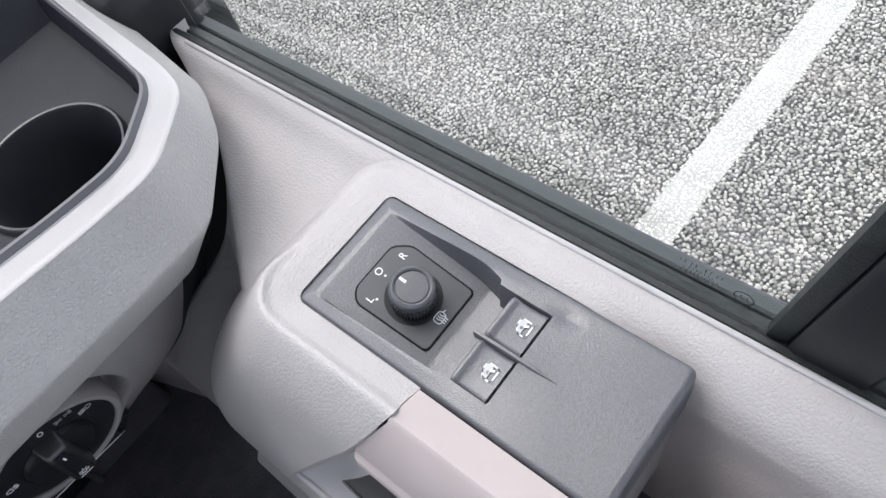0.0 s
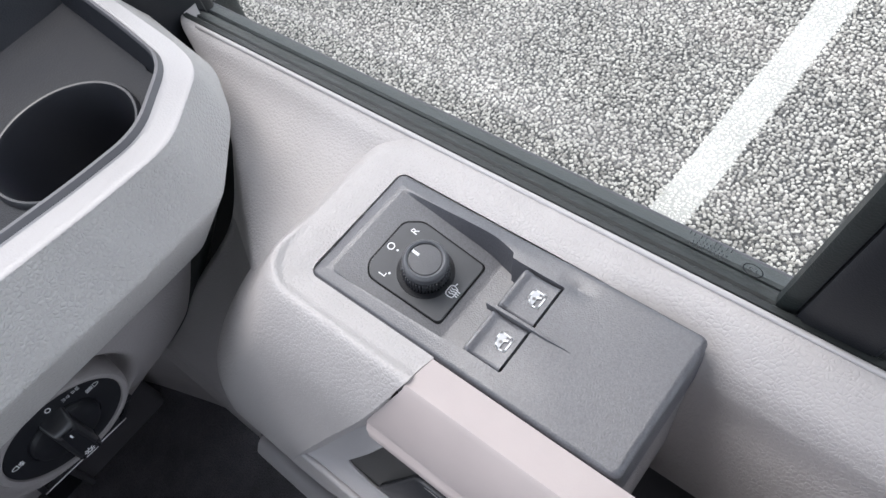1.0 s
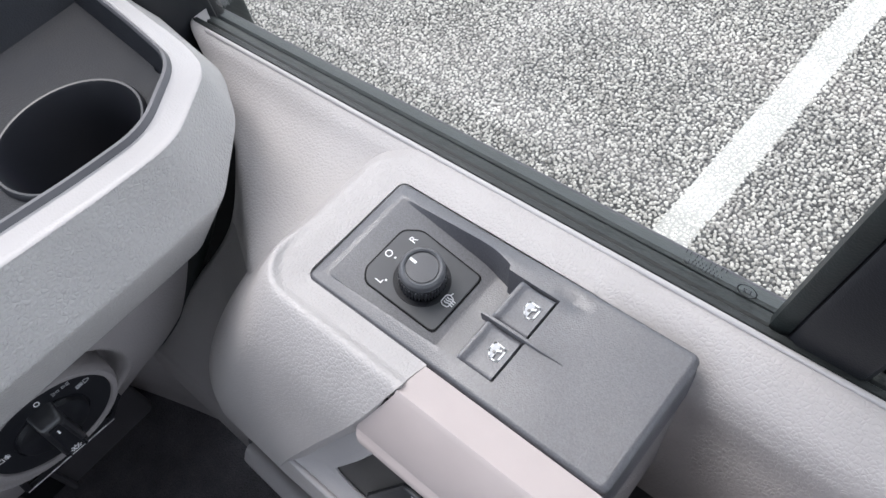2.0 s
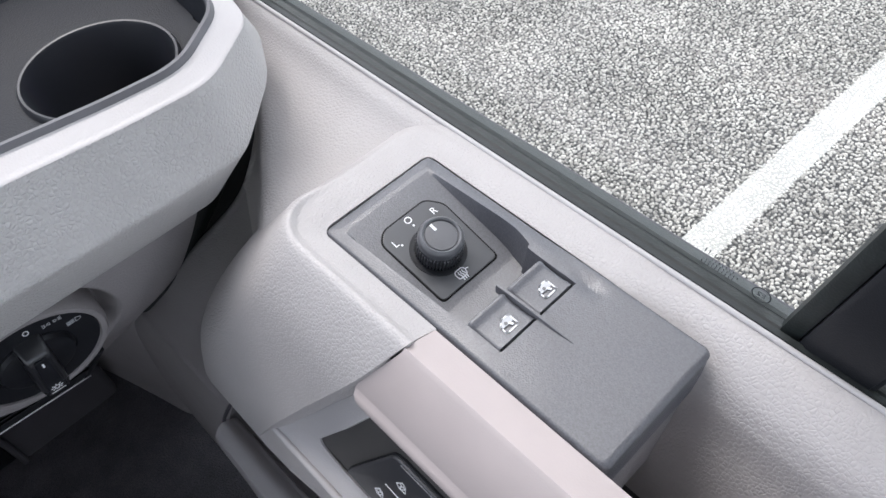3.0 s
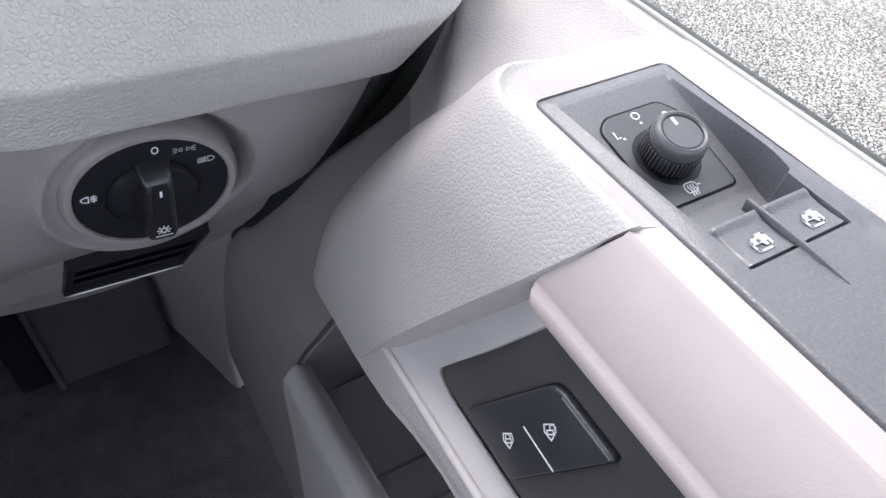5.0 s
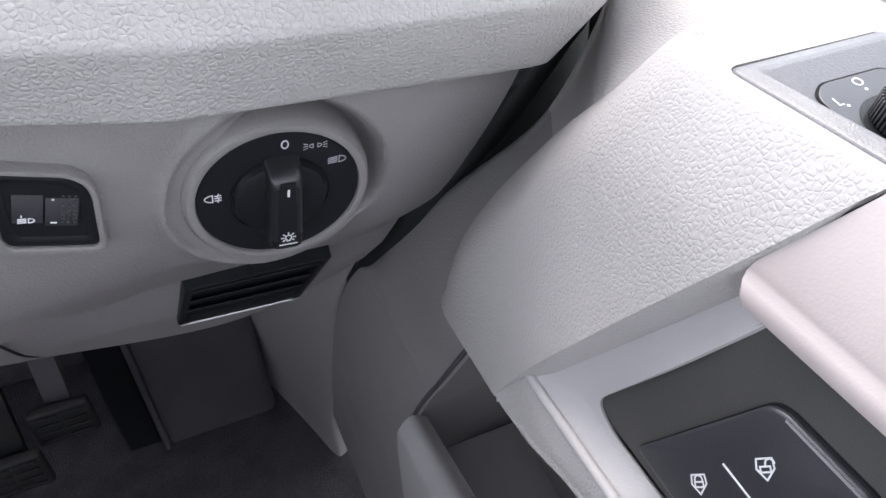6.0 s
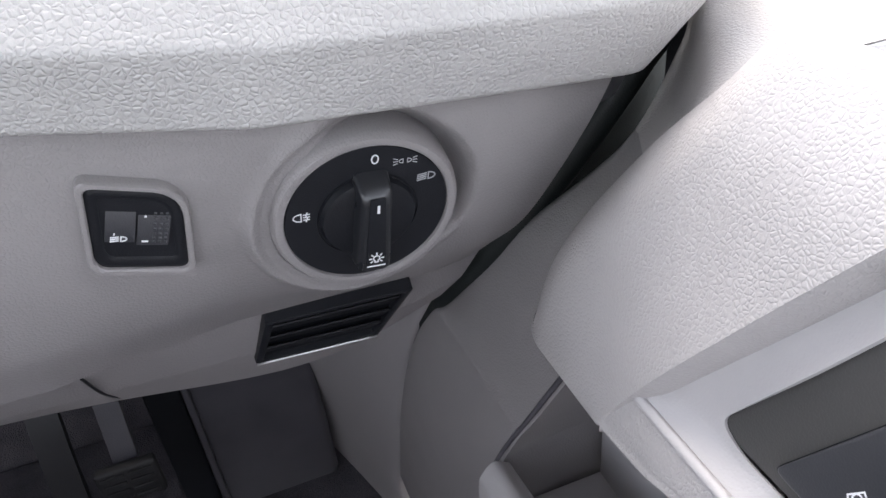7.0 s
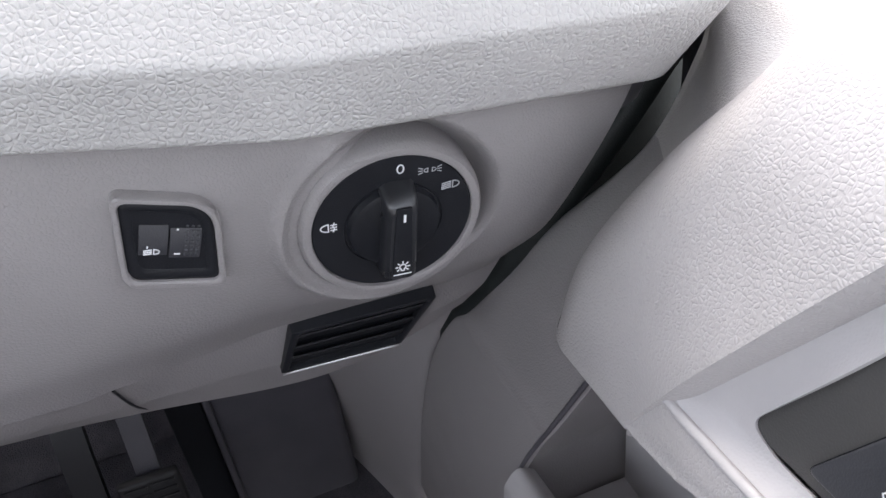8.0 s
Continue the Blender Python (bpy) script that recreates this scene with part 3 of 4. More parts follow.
KNEE = dash_line([(-0.80, 0.290, 1.398), (-0.30, 0.245, 1.333), (-0.165, 0.226, 1.315), (-0.04, 0.2335, 1.303), (0.006, 0.2370, 1.300), (0.045, 0.267, 1.310), (0.064, 0.302, 1.312), (0.080, 0.42, 1.312)], 0.010)
LOW = dash_line([(-0.80, 0.300, 1.368), (-0.30, 0.257, 1.305), (-0.173, 0.237, 1.2855), (-0.05, 0.252, 1.2685), (-0.015, 0.2565, 1.264), (0.016, 0.286, 1.258), (0.045, 0.312, 1.254), (0.072, 0.42, 1.250)], 0.006)
IN = LOW + np.array((0, 0.03, 0.002))


def blend(a, b, n, ends=True):
    return [a * (1 - t) + b * t for t in np.linspace(0, 1, n)][0 if ends else 1:]


pad = []
for a, b, n in ((RIM, KNEE, 36), (KNEE, LOW, 26), (LOW, IN, 10)):
    pad += blend(a, b, n, not pad)
pad = np.array(pad)
for _ in range(2):
    pad[1:-1] = 0.25 * pad[:-2] + 0.5 * pad[1:-1] + 0.25 * pad[2:]


def on(empty, ob):
    return sits(ob, empty)


rim_rows = np.array([LIP + (0, 0, -0.004), LIP + (0, -0.0005, -0.001), LIP + (0, -0.0015, 0.0002)] + blend(LIP, RIM, 8)[1:-1] + [RIM + (0, 0.0008, 0.0006), RIM])
on(dash, sheet("tray_rim", rim_rows, 0.002, M_RIM, out=(0, 0, 1), label="smooth pale rim of the dash tray"))
on(dash, rbox("dash_cover", (1.855, 0.65, 0.02), (-0.8275, 0.765, 1.352), 0.008, M_LINER, label="dark cover behind the dash tray"))
on(dash, sheet("top_pad", pad, 0.003, M_DASH, out=(0, -1, 0.3)))

PZ = [1.300, 1.255, 1.215, 1.175, 1.138, 1.10, 1.05]
PY = [0.2640, 0.2665, 0.2775, 0.2970, 0.330, 0.362, 0.400]


CREASE = [(-1.70, 0.330, 1.22), (-0.60, 0.319, 1.166), (-0.329, 0.314, 1.151), (-0.276, 0.3145, 1.1505), (-0.222, 0.3225, 1.1495), (-0.190, 0.3285, 1.1470), (-0.108, 0.333, 1.139), (-0.052, 0.332, 1.136)]
BOTTOM = [(-1.70, 0.400, 1.15), (-0.60, 0.390, 1.100), (-0.367, 0.385, 1.083), (-0.293, 0.385, 1.074), (-0.211, 0.385, 1.059), (-0.166, 0.385, 1.056), (-0.125, 0.385, 1.062), (-0.080, 0.372, 1.088)]
PSTEP = np.array(sorted(zip(PZ, PY)))
PSTEP = crom(PSTEP, 80)


def lower_panel():
    c = np.vstack([even(CREASE[:2], 12), even(crom(CREASE[1:], 600), 420)[1:]])
    rows = []
    for t in np.linspace(0, 1, 150):
        xr = -0.005 - 0.050 * t - 0.004 * math.sin(math.pi * t)
        xs = -1.7 + (c[:, 0] + 1.7) * (xr + 1.7) / (c[-1, 0] + 1.7)
        ztop = 1.288 - 0.12 * (np.maximum(xs, -0.5) + 0.134)
        z = ztop + (c[:, 2] - ztop) * t
        s_ = (z - c[:, 2]) / (ztop - c[:, 2])
        y = np.interp(1.138 + (1.290 - 1.138) * s_, PSTEP[:, 0], PSTEP[:, 1]) + (c[:, 1] - 0.330) * np.clip(1 - s_, 0, 1) ** 2.5
        rr_ = np.hypot(xs + 0.1359, (z - 1.2233) * 1.02)
        turn = ((xs + 0.1359) * 0.86 + (z - 1.2233) * 0.50) / np.maximum(rr_, 1e-6)
        dish = smooth01((turn + 0.05) / 0.9)
        flush = (1 - smooth01((rr_ - 0.0440) / 0.011)) * (1 - dish)
        y = y * (1 - flush) + (0.2723 - 0.226 * (z - 1.2233)) * flush
        y = y + 0.0170 * dish * (1 - smooth01((rr_ - 0.0432) / 0.0095)) + 0.0030 * (1 - smooth01((rr_ - 0.0450) / 0.0035)) * (1 - dish)
        y = y + 0.012 * (1 - smooth01((rr_ - 0.0385) / 0.0028)) * (1 - dish)
        low = ((xs + 0.1359) * 0.80 + (z - 1.2233) * 0.60) / np.maximum(rr_, 1e-6)
        y = y - 0.0030 * np.exp(-((rr_ - 0.0500) / 0.0030) ** 2) * smooth01((-0.30 - low) / 0.5)
        y = y + 0.014 * np.clip(1 - (xr - xs) / 0.055, 0, 1) ** 2
        rows.append(np.stack([xs, y, z], 1))
    return np.array(rows)


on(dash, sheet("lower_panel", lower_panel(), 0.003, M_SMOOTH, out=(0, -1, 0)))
lp = lower_panel()[-1]
bt = np.vstack([even(BOTTOM[:2], 12), even(crom(BOTTOM[1:], 600), 420)[1:]])
bt = np.stack([lp[:, 0] + (bt[:, 0] - lp[:, 0]), bt[:, 1], bt[:, 2]], 1)
mid = 0.5 * (lp + bt) + np.array((0, -0.004, 0.001))
trim = np.array([lp + (0, 0.0030, -0.0006), mid, bt, bt + (0, 0.03, 0.006), bt + (0, 0.09, 0.025)])
trim = np.stack([bent(trim[:, i], 0.004, 6, 6) for i in range(trim.shape[1])], 1)
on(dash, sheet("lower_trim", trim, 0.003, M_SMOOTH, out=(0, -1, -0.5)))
on(dash, tube("trim_joint", [(-0.2795, 0.3150, 1.1500), (-0.2815, 0.3450, 1.1135), (-0.283, 0.3855, 1.0735)], 0.0008, M_BLACK, n=6, samples=16))

# ---------- storage bin with cup holder ----------
cup = thing("cup_holder", "dark plastic dash tray with round cup holder", "cup holder", (-0.03, 0.33, 1.27))
cen = np.array((-0.10, 0.60, 1.35))
def toward(line, d, dz):
    v = np.stack([cen[0] - line[:, 0], cen[1] - line[:, 1], np.zeros(len(line))], 1)
    v[:, 0] = np.where(line[:, 0] < -0.05, 0, v[:, 0])
    v /= np.linalg.norm(v, axis=1, keepdims=True)
    return line + v * d + np.array((0, 0, dz))


tray = np.array([toward(LIP, -0.001, 0.0), toward(LIP, 0.001, 0.0025), toward(LIP, 0.003, 0.0025), toward(LIP, 0.0045, 0.0), toward(LIP, 0.007, -0.02), toward(LIP, 0.010, -0.046)])
on(cup, sheet("tray_lip", tray[:4], 0.001, M_LIP, out=(0, 0.2, 1), label="dark grey rounded lip of the tray"))
on(cup, sheet("tray_wall", tray[3:], 0.001, M_LINER, out=(0, 0.2, 1)))
fl = []
for k in range(49):
    a = 2 * math.pi * k / 48
    ca, sa = math.cos(a), math.sin(a)
    pw = 4 + 8 * max(sa, 0)
    far = (abs(ca / (0.058 + 0.024 * max(sa, 0) if ca > 0 else 0.70)) ** pw + abs(sa / (0.125 if sa > 0 else 0.050)) ** pw) ** (-1 / pw)
    fl.append([(-0.0225 + ca * (0.0418 + (far - 0.0418) * t), 0.3190 + sa * (0.0418 + (far - 0.0418) * t), 1.3260 + 0.002 * t) for t in (0.0, 0.1, 0.5, 1.0)])
on(cup, sheet("tray_floor", fl, 0.001, M_LINER, out=(0, 0, 1)))
bk = []
for y, z in ((0.385, 1.300), (0.395, 1.3065), (0.408, 1.312), (0.424, 1.328), (0.440, 1.352), (0.470, 1.40), (0.49, 1.42)):
    xs = np.linspace(-0.85, 0.068, 30)
    bk.append(np.stack([xs, np.full(30, y), np.full(30, z)], 1))
bk = np.array(bk)
bk = np.stack([crom(bk[:, i], 30) for i in range(30)], 1)
on(cup, sheet("tray_back", bk, 0.002, M_LINER, out=(0, -1, 1)))
CM = pose(-0.0225, 0.3190, 1.3255)
on(cup, lathe("cup_ring", [(0.0, -0.085), (0.033, -0.085), (0.036, -0.078), (0.0395, 0.0025), (0.0403, 0.0042), (0.0416, 0.0044), (0.0427, 0.0030), (0.0430, -0.004)], M_CUP, m=CM))

# ---------- light switch ----------
light = thing("headlight_switch", "black rotary headlight switch in a grey dash collar", "switch", (-0.1345, 0.278, 1.2195))
DM = frame_of((-0.1359, 0.2717, 1.2233), (0.993, 0, -0.11), (0.11, -0.22, 0.97)) @ Matrix.Diagonal((0.978, 0.978, 0.978, 1))
on(light, lathe("collar", [(0.036, -0.004), (0.0372, 0.0008), (0.0383, 0.0014), (0.0405, 0.0010), (0.0420, -0.0010), (0.0427, -0.004), (0.0429, -0.012), (0.0429, -0.030)], M_SMOOTH, m=DM, n=96))
on(light, lathe("dial_face", [(0.0, 0.0), (0.0220, 0.0), (0.0222, -0.0006), (0.0226, -0.0006), (0.0228, 0.0), (0.0362, 0.0), (0.0368, -0.0006), (0.0368, -0.006)], M_BLACK, m=DM, n=96))


def grip(m):
    """The turning grip: a tall rounded bar, narrow above and wider below, on a low hub."""
    bm = bmesh.new()
    rings_ = []
    for h, k in ((0.0, 1.12), (0.004, 1.06), (0.0090, 0.98), (0.0115, 0.88), (0.0125, 0.74)):
        pts = rounded([(-0.0070 * k, 0.0215 - 0.02 * (1 - k)), (0.0070 * k, 0.0215 - 0.02 * (1 - k)), (0.0080 * k, -0.0235 + 0.004 * (1 - k)), (-0.0080 * k, -0.0235 + 0.004 * (1 - k))], 0.0028, 4)
        rings_.append([bm.verts.new((x + 0.0004, y, h)) for x, y in pts])
    for a, b in zip(rings_, rings_[1:]):
        for i in range(len(a)):
            j = (i + 1) % len(a)
            bm.faces.new((a[i], a[j], b[j], b[i]))
    bm.faces.new(rings_[-1])
    bm.transform(m)
    return bm


knob_grip = on(light, part("rotary_grip", grip(DM), M_GRIP))
on(light, lathe("hub", [(0.0, 0.004), (0.0185, 0.004), (0.0205, 0.003), (0.0215, 0.0003)], M_BLACK, m=DM))
GT = DM @ Matrix.Translation((0.0004, 0.0060, 0.0125))


def sub(parent, ob):
    """A piece on a part."""
    ob.parent = parent
    return ob


sub(knob_grip, prism("grip_inlay", rounded([(-0.0034, 0.0130), (0.0034, 0.0130), (0.0048, -0.0258), (-0.0048, -0.0258)], 0.0010), -0.0004, 0.0007, M_BLACK, bevel=0.0004, m=GT))
GS = GT @ Matrix.Translation((0, 0, 0.0008))
sub(knob_grip, stroke("position_mark", [[(0.0001, 0.0096), (0.0001, 0.0062)]], 0.0011, M_WHITE, None, GS))
sub(knob_grip, stroke("end_line", [[(-0.0040, -0.0248), (0.0040, -0.0248)]], 0.0006, M_WHITE, None, GS))


def bulb(cx, cy, k):
    rays = [[(cx + k * 1.35 * math.cos(a), cy + k * 1.35 * math.sin(a)), (cx + k * 1.9 * math.cos(a), cy + k * 1.9 * math.sin(a))] for a in [radians(d) for d in (90, 45, 135, 0, 180, -40, 220)]]
    return [arc(cx, cy, k * 0.85, -60, 240, 14), [(cx - k * 0.42, cy - k * 0.75), (cx - k * 0.42, cy - k * 1.3), (cx + k * 0.42, cy - k * 1.3), (cx + k * 0.42, cy - k * 0.75)]] + rays


sub(knob_grip, stroke("lamp_symbol", bulb(0, -0.0203, 0.0017), 0.0006, M_WHITE, None, GS))
DS = DM @ Matrix.Translation((0, 0, 0.0001))


def lamp_d(cx, cy, k, side=1):
    """A lamp seen from the side: a D with its back to one side."""
    return [[(cx - side * k * 0.6, cy + k), (cx - side * k * 0.6, cy - k)] + [(cx - side * k * 0.6 + side * 1.7 * k * math.sin(t), cy - k * math.cos(t)) for t in np.linspace(0, math.pi, 12)]]


on(light, stroke("off_symbol", [arc(0.0022, 0.0298, 0.0014, 0, 360, 16, 0.0021)], 0.0006, M_WHITE, None, DS))
fogx, fogy = -0.0300, 0.0044
on(light, stroke("fog_symbol", lamp_d(fogx - 0.0006, fogy, 0.0020, -1) + [[(fogx + 0.0016, fogy + d), (fogx + 0.0042, fogy + d)] for d in (-0.0014, 0.0, 0.0014)] + [[(fogx + 0.0032, fogy + 0.0024), (fogx + 0.0026, fogy + 0.0008), (fogx + 0.0033, fogy - 0.0008), (fogx + 0.0027, fogy - 0.0024)]], 0.0005, M_WHITE, None, DS))
px_, py_ = 0.0155, 0.0270
on(light, stroke("parking_light_symbol", lamp_d(px_ - 0.0016, py_, 0.0010, -1) + lamp_d(px_ + 0.0016, py_, 0.0010, 1) + [[(px_ + s_ * 0.0034, py_ + d), (px_ + s_ * 0.0052, py_ + 1.6 * d)] for s_ in (-1, 1) for d in (-0.0010, 0.0, 0.0010)], 0.00032, M_DIMINK, None, DS))
bx, by = 0.0268, 0.0172
on(light, stroke("low_beam_symbol", lamp_d(bx + 0.0008, by, 0.0018, 1) + [[(bx - 0.0052, by + d - 0.0006), (bx - 0.0012, by + d)] for d in (-0.0015, -0.0005, 0.0005, 0.0015)], 0.0005, M_DIMINK, None, DS))

# ---------- headlight leveller ----------
lev = thing("headlight_leveller", "black headlight range wheel in a grey dash frame", "switch", (-0.222, 0.275, 1.24))
VM = frame_of((-0.2243, 0.2672, 1.2482), (0.985, 0, -0.17), (0.15, -0.235, 0.96)) @ Matrix.Diagonal((0.978, 0.978, 0.978, 1))
LV = [(-0.0158, 0.0204), (0.0100, 0.0154), (0.0154, 0.0108), (0.0172, 0.0045), (0.0172, -0.0258), (-0.0148, -0.0206), (-0.0172, -0.0160)]


def scaled(points, k, dx=0.0, dy=0.0):
    return [(x * k + dx, y * k + dy) for x, y in points]


def hoop(name, outer, inner, z0, z1, mat, m):
    """A frame between two outlines with the same count of points, rounded over its front."""
    n = len(outer)
    o, i = np.array(outer), np.array(inner)
    prof = [(0.0, z0), (0.05, z1 - 0.0007), (0.25, z1), (0.75, z1), (0.95, z1 - 0.0007), (1.0, z0)]
    v, f = [], []
    for t, h in prof:
        p = o * (1 - t) + i * t
        v += [(x, y, h) for x, y in p]
    for k in range(len(prof) - 1):
        for a in range(n):
            b = (a + 1) % n
            f.append((k * n + a, k * n + b, (k + 1) * n + b, (k + 1) * n + a))
    bm = bmesh.new()
    vs = [bm.verts.new(q) for q in v]
    for q in f:
        bm.faces.new([vs[i_] for i_ in q])
    bm.transform(m)
    return part(name, bm, mat)


on(lev, hoop("surround", rounded(scaled(LV, 1.17), 0.005), rounded(LV, 0.004), -0.004, 0.0022, M_SMOOTH, VM))
on(lev, prism("well", rounded(scaled(LV, 1.02), 0.004), -0.004, 0.0002, M_BLACK, m=VM))
on(lev, hoop("bezel", rounded(LV, 0.0038), rounded(scaled(LV, 0.74), 0.002), -0.002, 0.0010, M_BLACK, VM))
VR = VM @ Matrix.Rotation(radians(-9.5), 4, "Z")
barrel = [(0.0016 - 0.0022 * (v / 0.0098) ** 2, v) for v in np.linspace(-0.0098, 0.0098, 15)]


def drum(name, x0, x1, y0, mat):
    """A piece of a cylinder that bulges out of its slot."""
    return on(lev, sheet(name, [[tuple(VR @ Vector((x, y0 + v, h))) for x in np.linspace(x0, x1, 4)] for h, v in barrel], 0.002, mat, out=tuple(VR.col[2])[:3]))


drum("label_plate", -0.0110, -0.0004, -0.0015, M_BUTTON)
wheel = drum("range_wheel", 0.0004, 0.0121, -0.0030, M_BUTTON)
VS = VR @ Matrix.Translation((0, 0, 0.0012))
on(lev, stroke("level_symbol", lamp_d(-0.0046, -0.0066, 0.0012, 1) + [[(-0.0090, -0.0066 + d - 0.0005), (-0.0062, -0.0066 + d)] for d in (-0.001, 0.0, 0.001)] + [[(-0.0078, -0.0046), (-0.0078, -0.0032)]], 0.0005, M_WHITE, None, VS, lift=0.0003))
sub(wheel, stroke("wheel_mark", [[(0.0024, -0.0078), (0.0043, -0.0078)]], 0.0007, M_WHITE, None, VS, lift=0.0003))
sub(wheel, stroke("top_mark", [[(0.0028, 0.0050), (0.0031, 0.0050)]], 0.0008, M_WHITE, None, VS, lift=0.0003))
for r_ in range(7):
    for c_ in range(3):
        v = -0.0080 + 0.0023 * r_
        sub(wheel, rbox("grip_stud", (0.0012, 0.0012, 0.0008), (0.0066 + 0.0021 * c_, v, 0.0017 - 0.0022 * ((v + 0.003) / 0.0098) ** 2), 0.0002, M_BUTTON, seg=1, m=VR))

# ---------- vent below the switch ----------
vent = thing("air_vent", "black slatted air vent with a bright lower edge", "air vent", (-0.155, 0.345, 1.125))
V0 = [(-0.1885, 0.3300, 1.1460), (-0.1085, 0.3285, 1.1420), (-0.1270, 0.3560, 1.0905), (-0.2005, 0.3590, 1.0985)]
vo = Vector([sum(p[i] for p in V0) / 4 for i in range(3)])
VT = frame_of(vo, Vector(V0[1]) - Vector(V0[0]), Vector(V0[0]) - Vector(V0[3]))
VTI = VT.inverted()
VL = [tuple((VTI @ Vector(p))[:2]) for p in V0]
on(vent, hoop("frame", rounded(scaled(VL, 1.03), 0.002), rounded(scaled(VL, 0.90), 0.002), -0.006, 0.0060, M_BLACK, VT))
on(vent, prism("back", scaled(VL, 0.98), -0.008, 0.0022, M_BLACK, m=VT))
for k in range(3):
    t = 0.205 + 0.285 * k
    a = Vector(VL[0]).lerp(Vector(VL[3]), t) * 0.93
    b = Vector(VL[1]).lerp(Vector(VL[2]), t) * 0.93
    lean = [(0.0068, 0.0050), (0.0062, 0.0056), (0.0044, 0.0052), (-0.0010, 0.0040), (-0.0064, 0.0028)]
    rows_ = [[tuple(VT @ Vector((a.x + (b.x - a.x) * u, a.y + (b.y - a.y) * u + dy, h))) for u in np.linspace(0, 1, 6)] for dy, h in lean]
    on(vent, sheet("slat", rows_, 0.0018, M_BLACK, out=tuple(VT.col[2])[:3]))
edge = [VT @ Vector((VL[3][0] * (1 - t) + VL[2][0] * t, (VL[3][1] * (1 - t) + VL[2][1] * t) * 1.05, 0.0056)) for t in (0.0, 0.33, 0.66, 1.0)]
on(vent, tube("bright_edge", [tuple(q) for q in edge], 0.0010, M_CHROME, n=8, samples=12))

# ---------- switch panel on the armrest ----------
panel = thing("window_switch_panel", "charcoal window and mirror switch panel on the armrest", "switch panel", (0.034, 0.084, 1.29))
M_PLATE = material("smooth_charcoal_plate", (0.045, 0.047, 0.053), 0.36, tone=0.05, spec=0.8)
M_INKBLACK = material("dark_joint", (0.006, 0.006, 0.007), 0.7, tone=0.1, spec=0.2)
PW, PL_, PT = 0.0695, 0.1675, 1.3000


def well_depth(y):
    return 0.0148 * np.clip((0.158 - y) / 0.060, 0, 1)


def panel_top():
    ys = np.unique(np.r_[np.linspace(0, PL_, 170), np.linspace(0.0595, 0.0625, 7), np.linspace(0.156, 0.160, 6)])
    right = crom([(y, x) for y, x in zip([0.0, 0.082, 0.088, 0.093, 0.105, 0.128, 0.159, PL_], [0.0575, 0.0575, 0.0590, 0.0608, 0.0628, 0.0622, 0.0610, 0.0605])], 300)
    right = np.interp(ys, right[:, 0], right[:, 1])
    left = np.interp(ys, [0.06, 0.083, 0.092, 0.158], [0.0100, 0.0100, 0.0088, 0.0066])
    lean = 0.0008 + 0.22 * well_depth(ys)
    u = np.linspace(0, 1, 61)
    X = np.concatenate([left[:, None] * np.linspace(0, 1, 13), (left + 0.001)[:, None] + (right - lean - left - 0.001)[:, None] * u, right[:, None] + (PW - right)[:, None] * np.linspace(0, 1, 13)], 1)
    Y = np.repeat(ys[:, None], X.shape[1], 1)
    inside = np.concatenate([np.zeros(13), np.ones(61), np.zeros(13)])[None] * np.ones_like(Y)
    rad = 0.0040
    cx = np.clip(X, rad, PW - rad)
    cy = np.clip(Y, rad, PL_ - rad)
    dx, dy = X - cx, Y - cy
    d = np.hypot(dx, dy)
    k = np.where(d > rad, rad / np.maximum(d, 1e-9), 1)
    X, Y = cx + dx * k, cy + dy * k
    edge = np.minimum(np.minimum(X, PW - X), np.minimum(Y, PL_ - Y))
    corner = np.where((np.abs(dx) > 1e-6) & (np.abs(dy) > 1e-6), rad - np.minimum(d, rad), edge)
    edge = np.minimum(edge, corner)
    Z = PT - 0.0022 * np.clip(1 - edge / 0.0022, 0, 1) ** 2.2
    band = smooth01((Y - 0.055) / 0.05)
    Z -= band * 0.0016 * np.clip(1 - edge / 0.0070, 0, 1)
    wx = inside
    wy = np.clip((Y - 0.0610) / 0.0010, 0, 1)
    Z -= wx * wy * well_depth(Y)
    scoop = np.clip(1 - np.abs(X - 0.060) / 0.005, 0, 1) * np.clip(1 - np.abs(Y - 0.056) / 0.010, 0, 1)
    Z -= 0.0012 * scoop
    return np.stack([X, Y, Z], 2)


PB = Matrix.Identity(4)
on(panel, sheet("panel_body", panel_top(), 0.0012, M_PANEL, out=(0, 0, 1)))
on(panel, rbox("panel_rim", (PW - 0.0006, PL_ - 0.0006, 0.010), (PW / 2, PL_ / 2, 1.2785), 0.0035, M_PANEL))
skirt = rounded([(0.0002, 0.0002), (PW - 0.0002, 0.0002), (PW - 0.0002, PL_ - 0.0002), (0.0002, PL_ - 0.0002)], 0.0040)
on(panel, hoop("panel_skirt", skirt, scaled(skirt, 0.97, PW * 0.015, PL_ * 0.015), 1.276, 1.2976, M_PANEL, PB))

on(panel, rbox("panel_box", (PW - 0.003, PL_ - 0.003, 0.05), (PW / 2, PL_ / 2, 1.252), 0.004, M_SMOOTH, label="grey housing under the panel"))
# mirror switch: its plate lies in the sloping well
SL = math.atan(0.0148 / 0.060)
KM = frame_of((0.0333, 0.1230, float(PT - well_depth(0.1230))), (1, 0, 0), (0, math.cos(SL), math.sin(SL)))
PLATE = [(-0.0180, 0.0192), (-0.0125, 0.0240), (0.0135, 0.0240), (0.0195, 0.0165), (0.0190, -0.0205), (-0.0165, -0.0205)]
on(panel, prism("plate_joint", rounded(scaled(PLATE, 1.035), 0.003), -0.001, 0.00035, M_INKBLACK, m=KM))
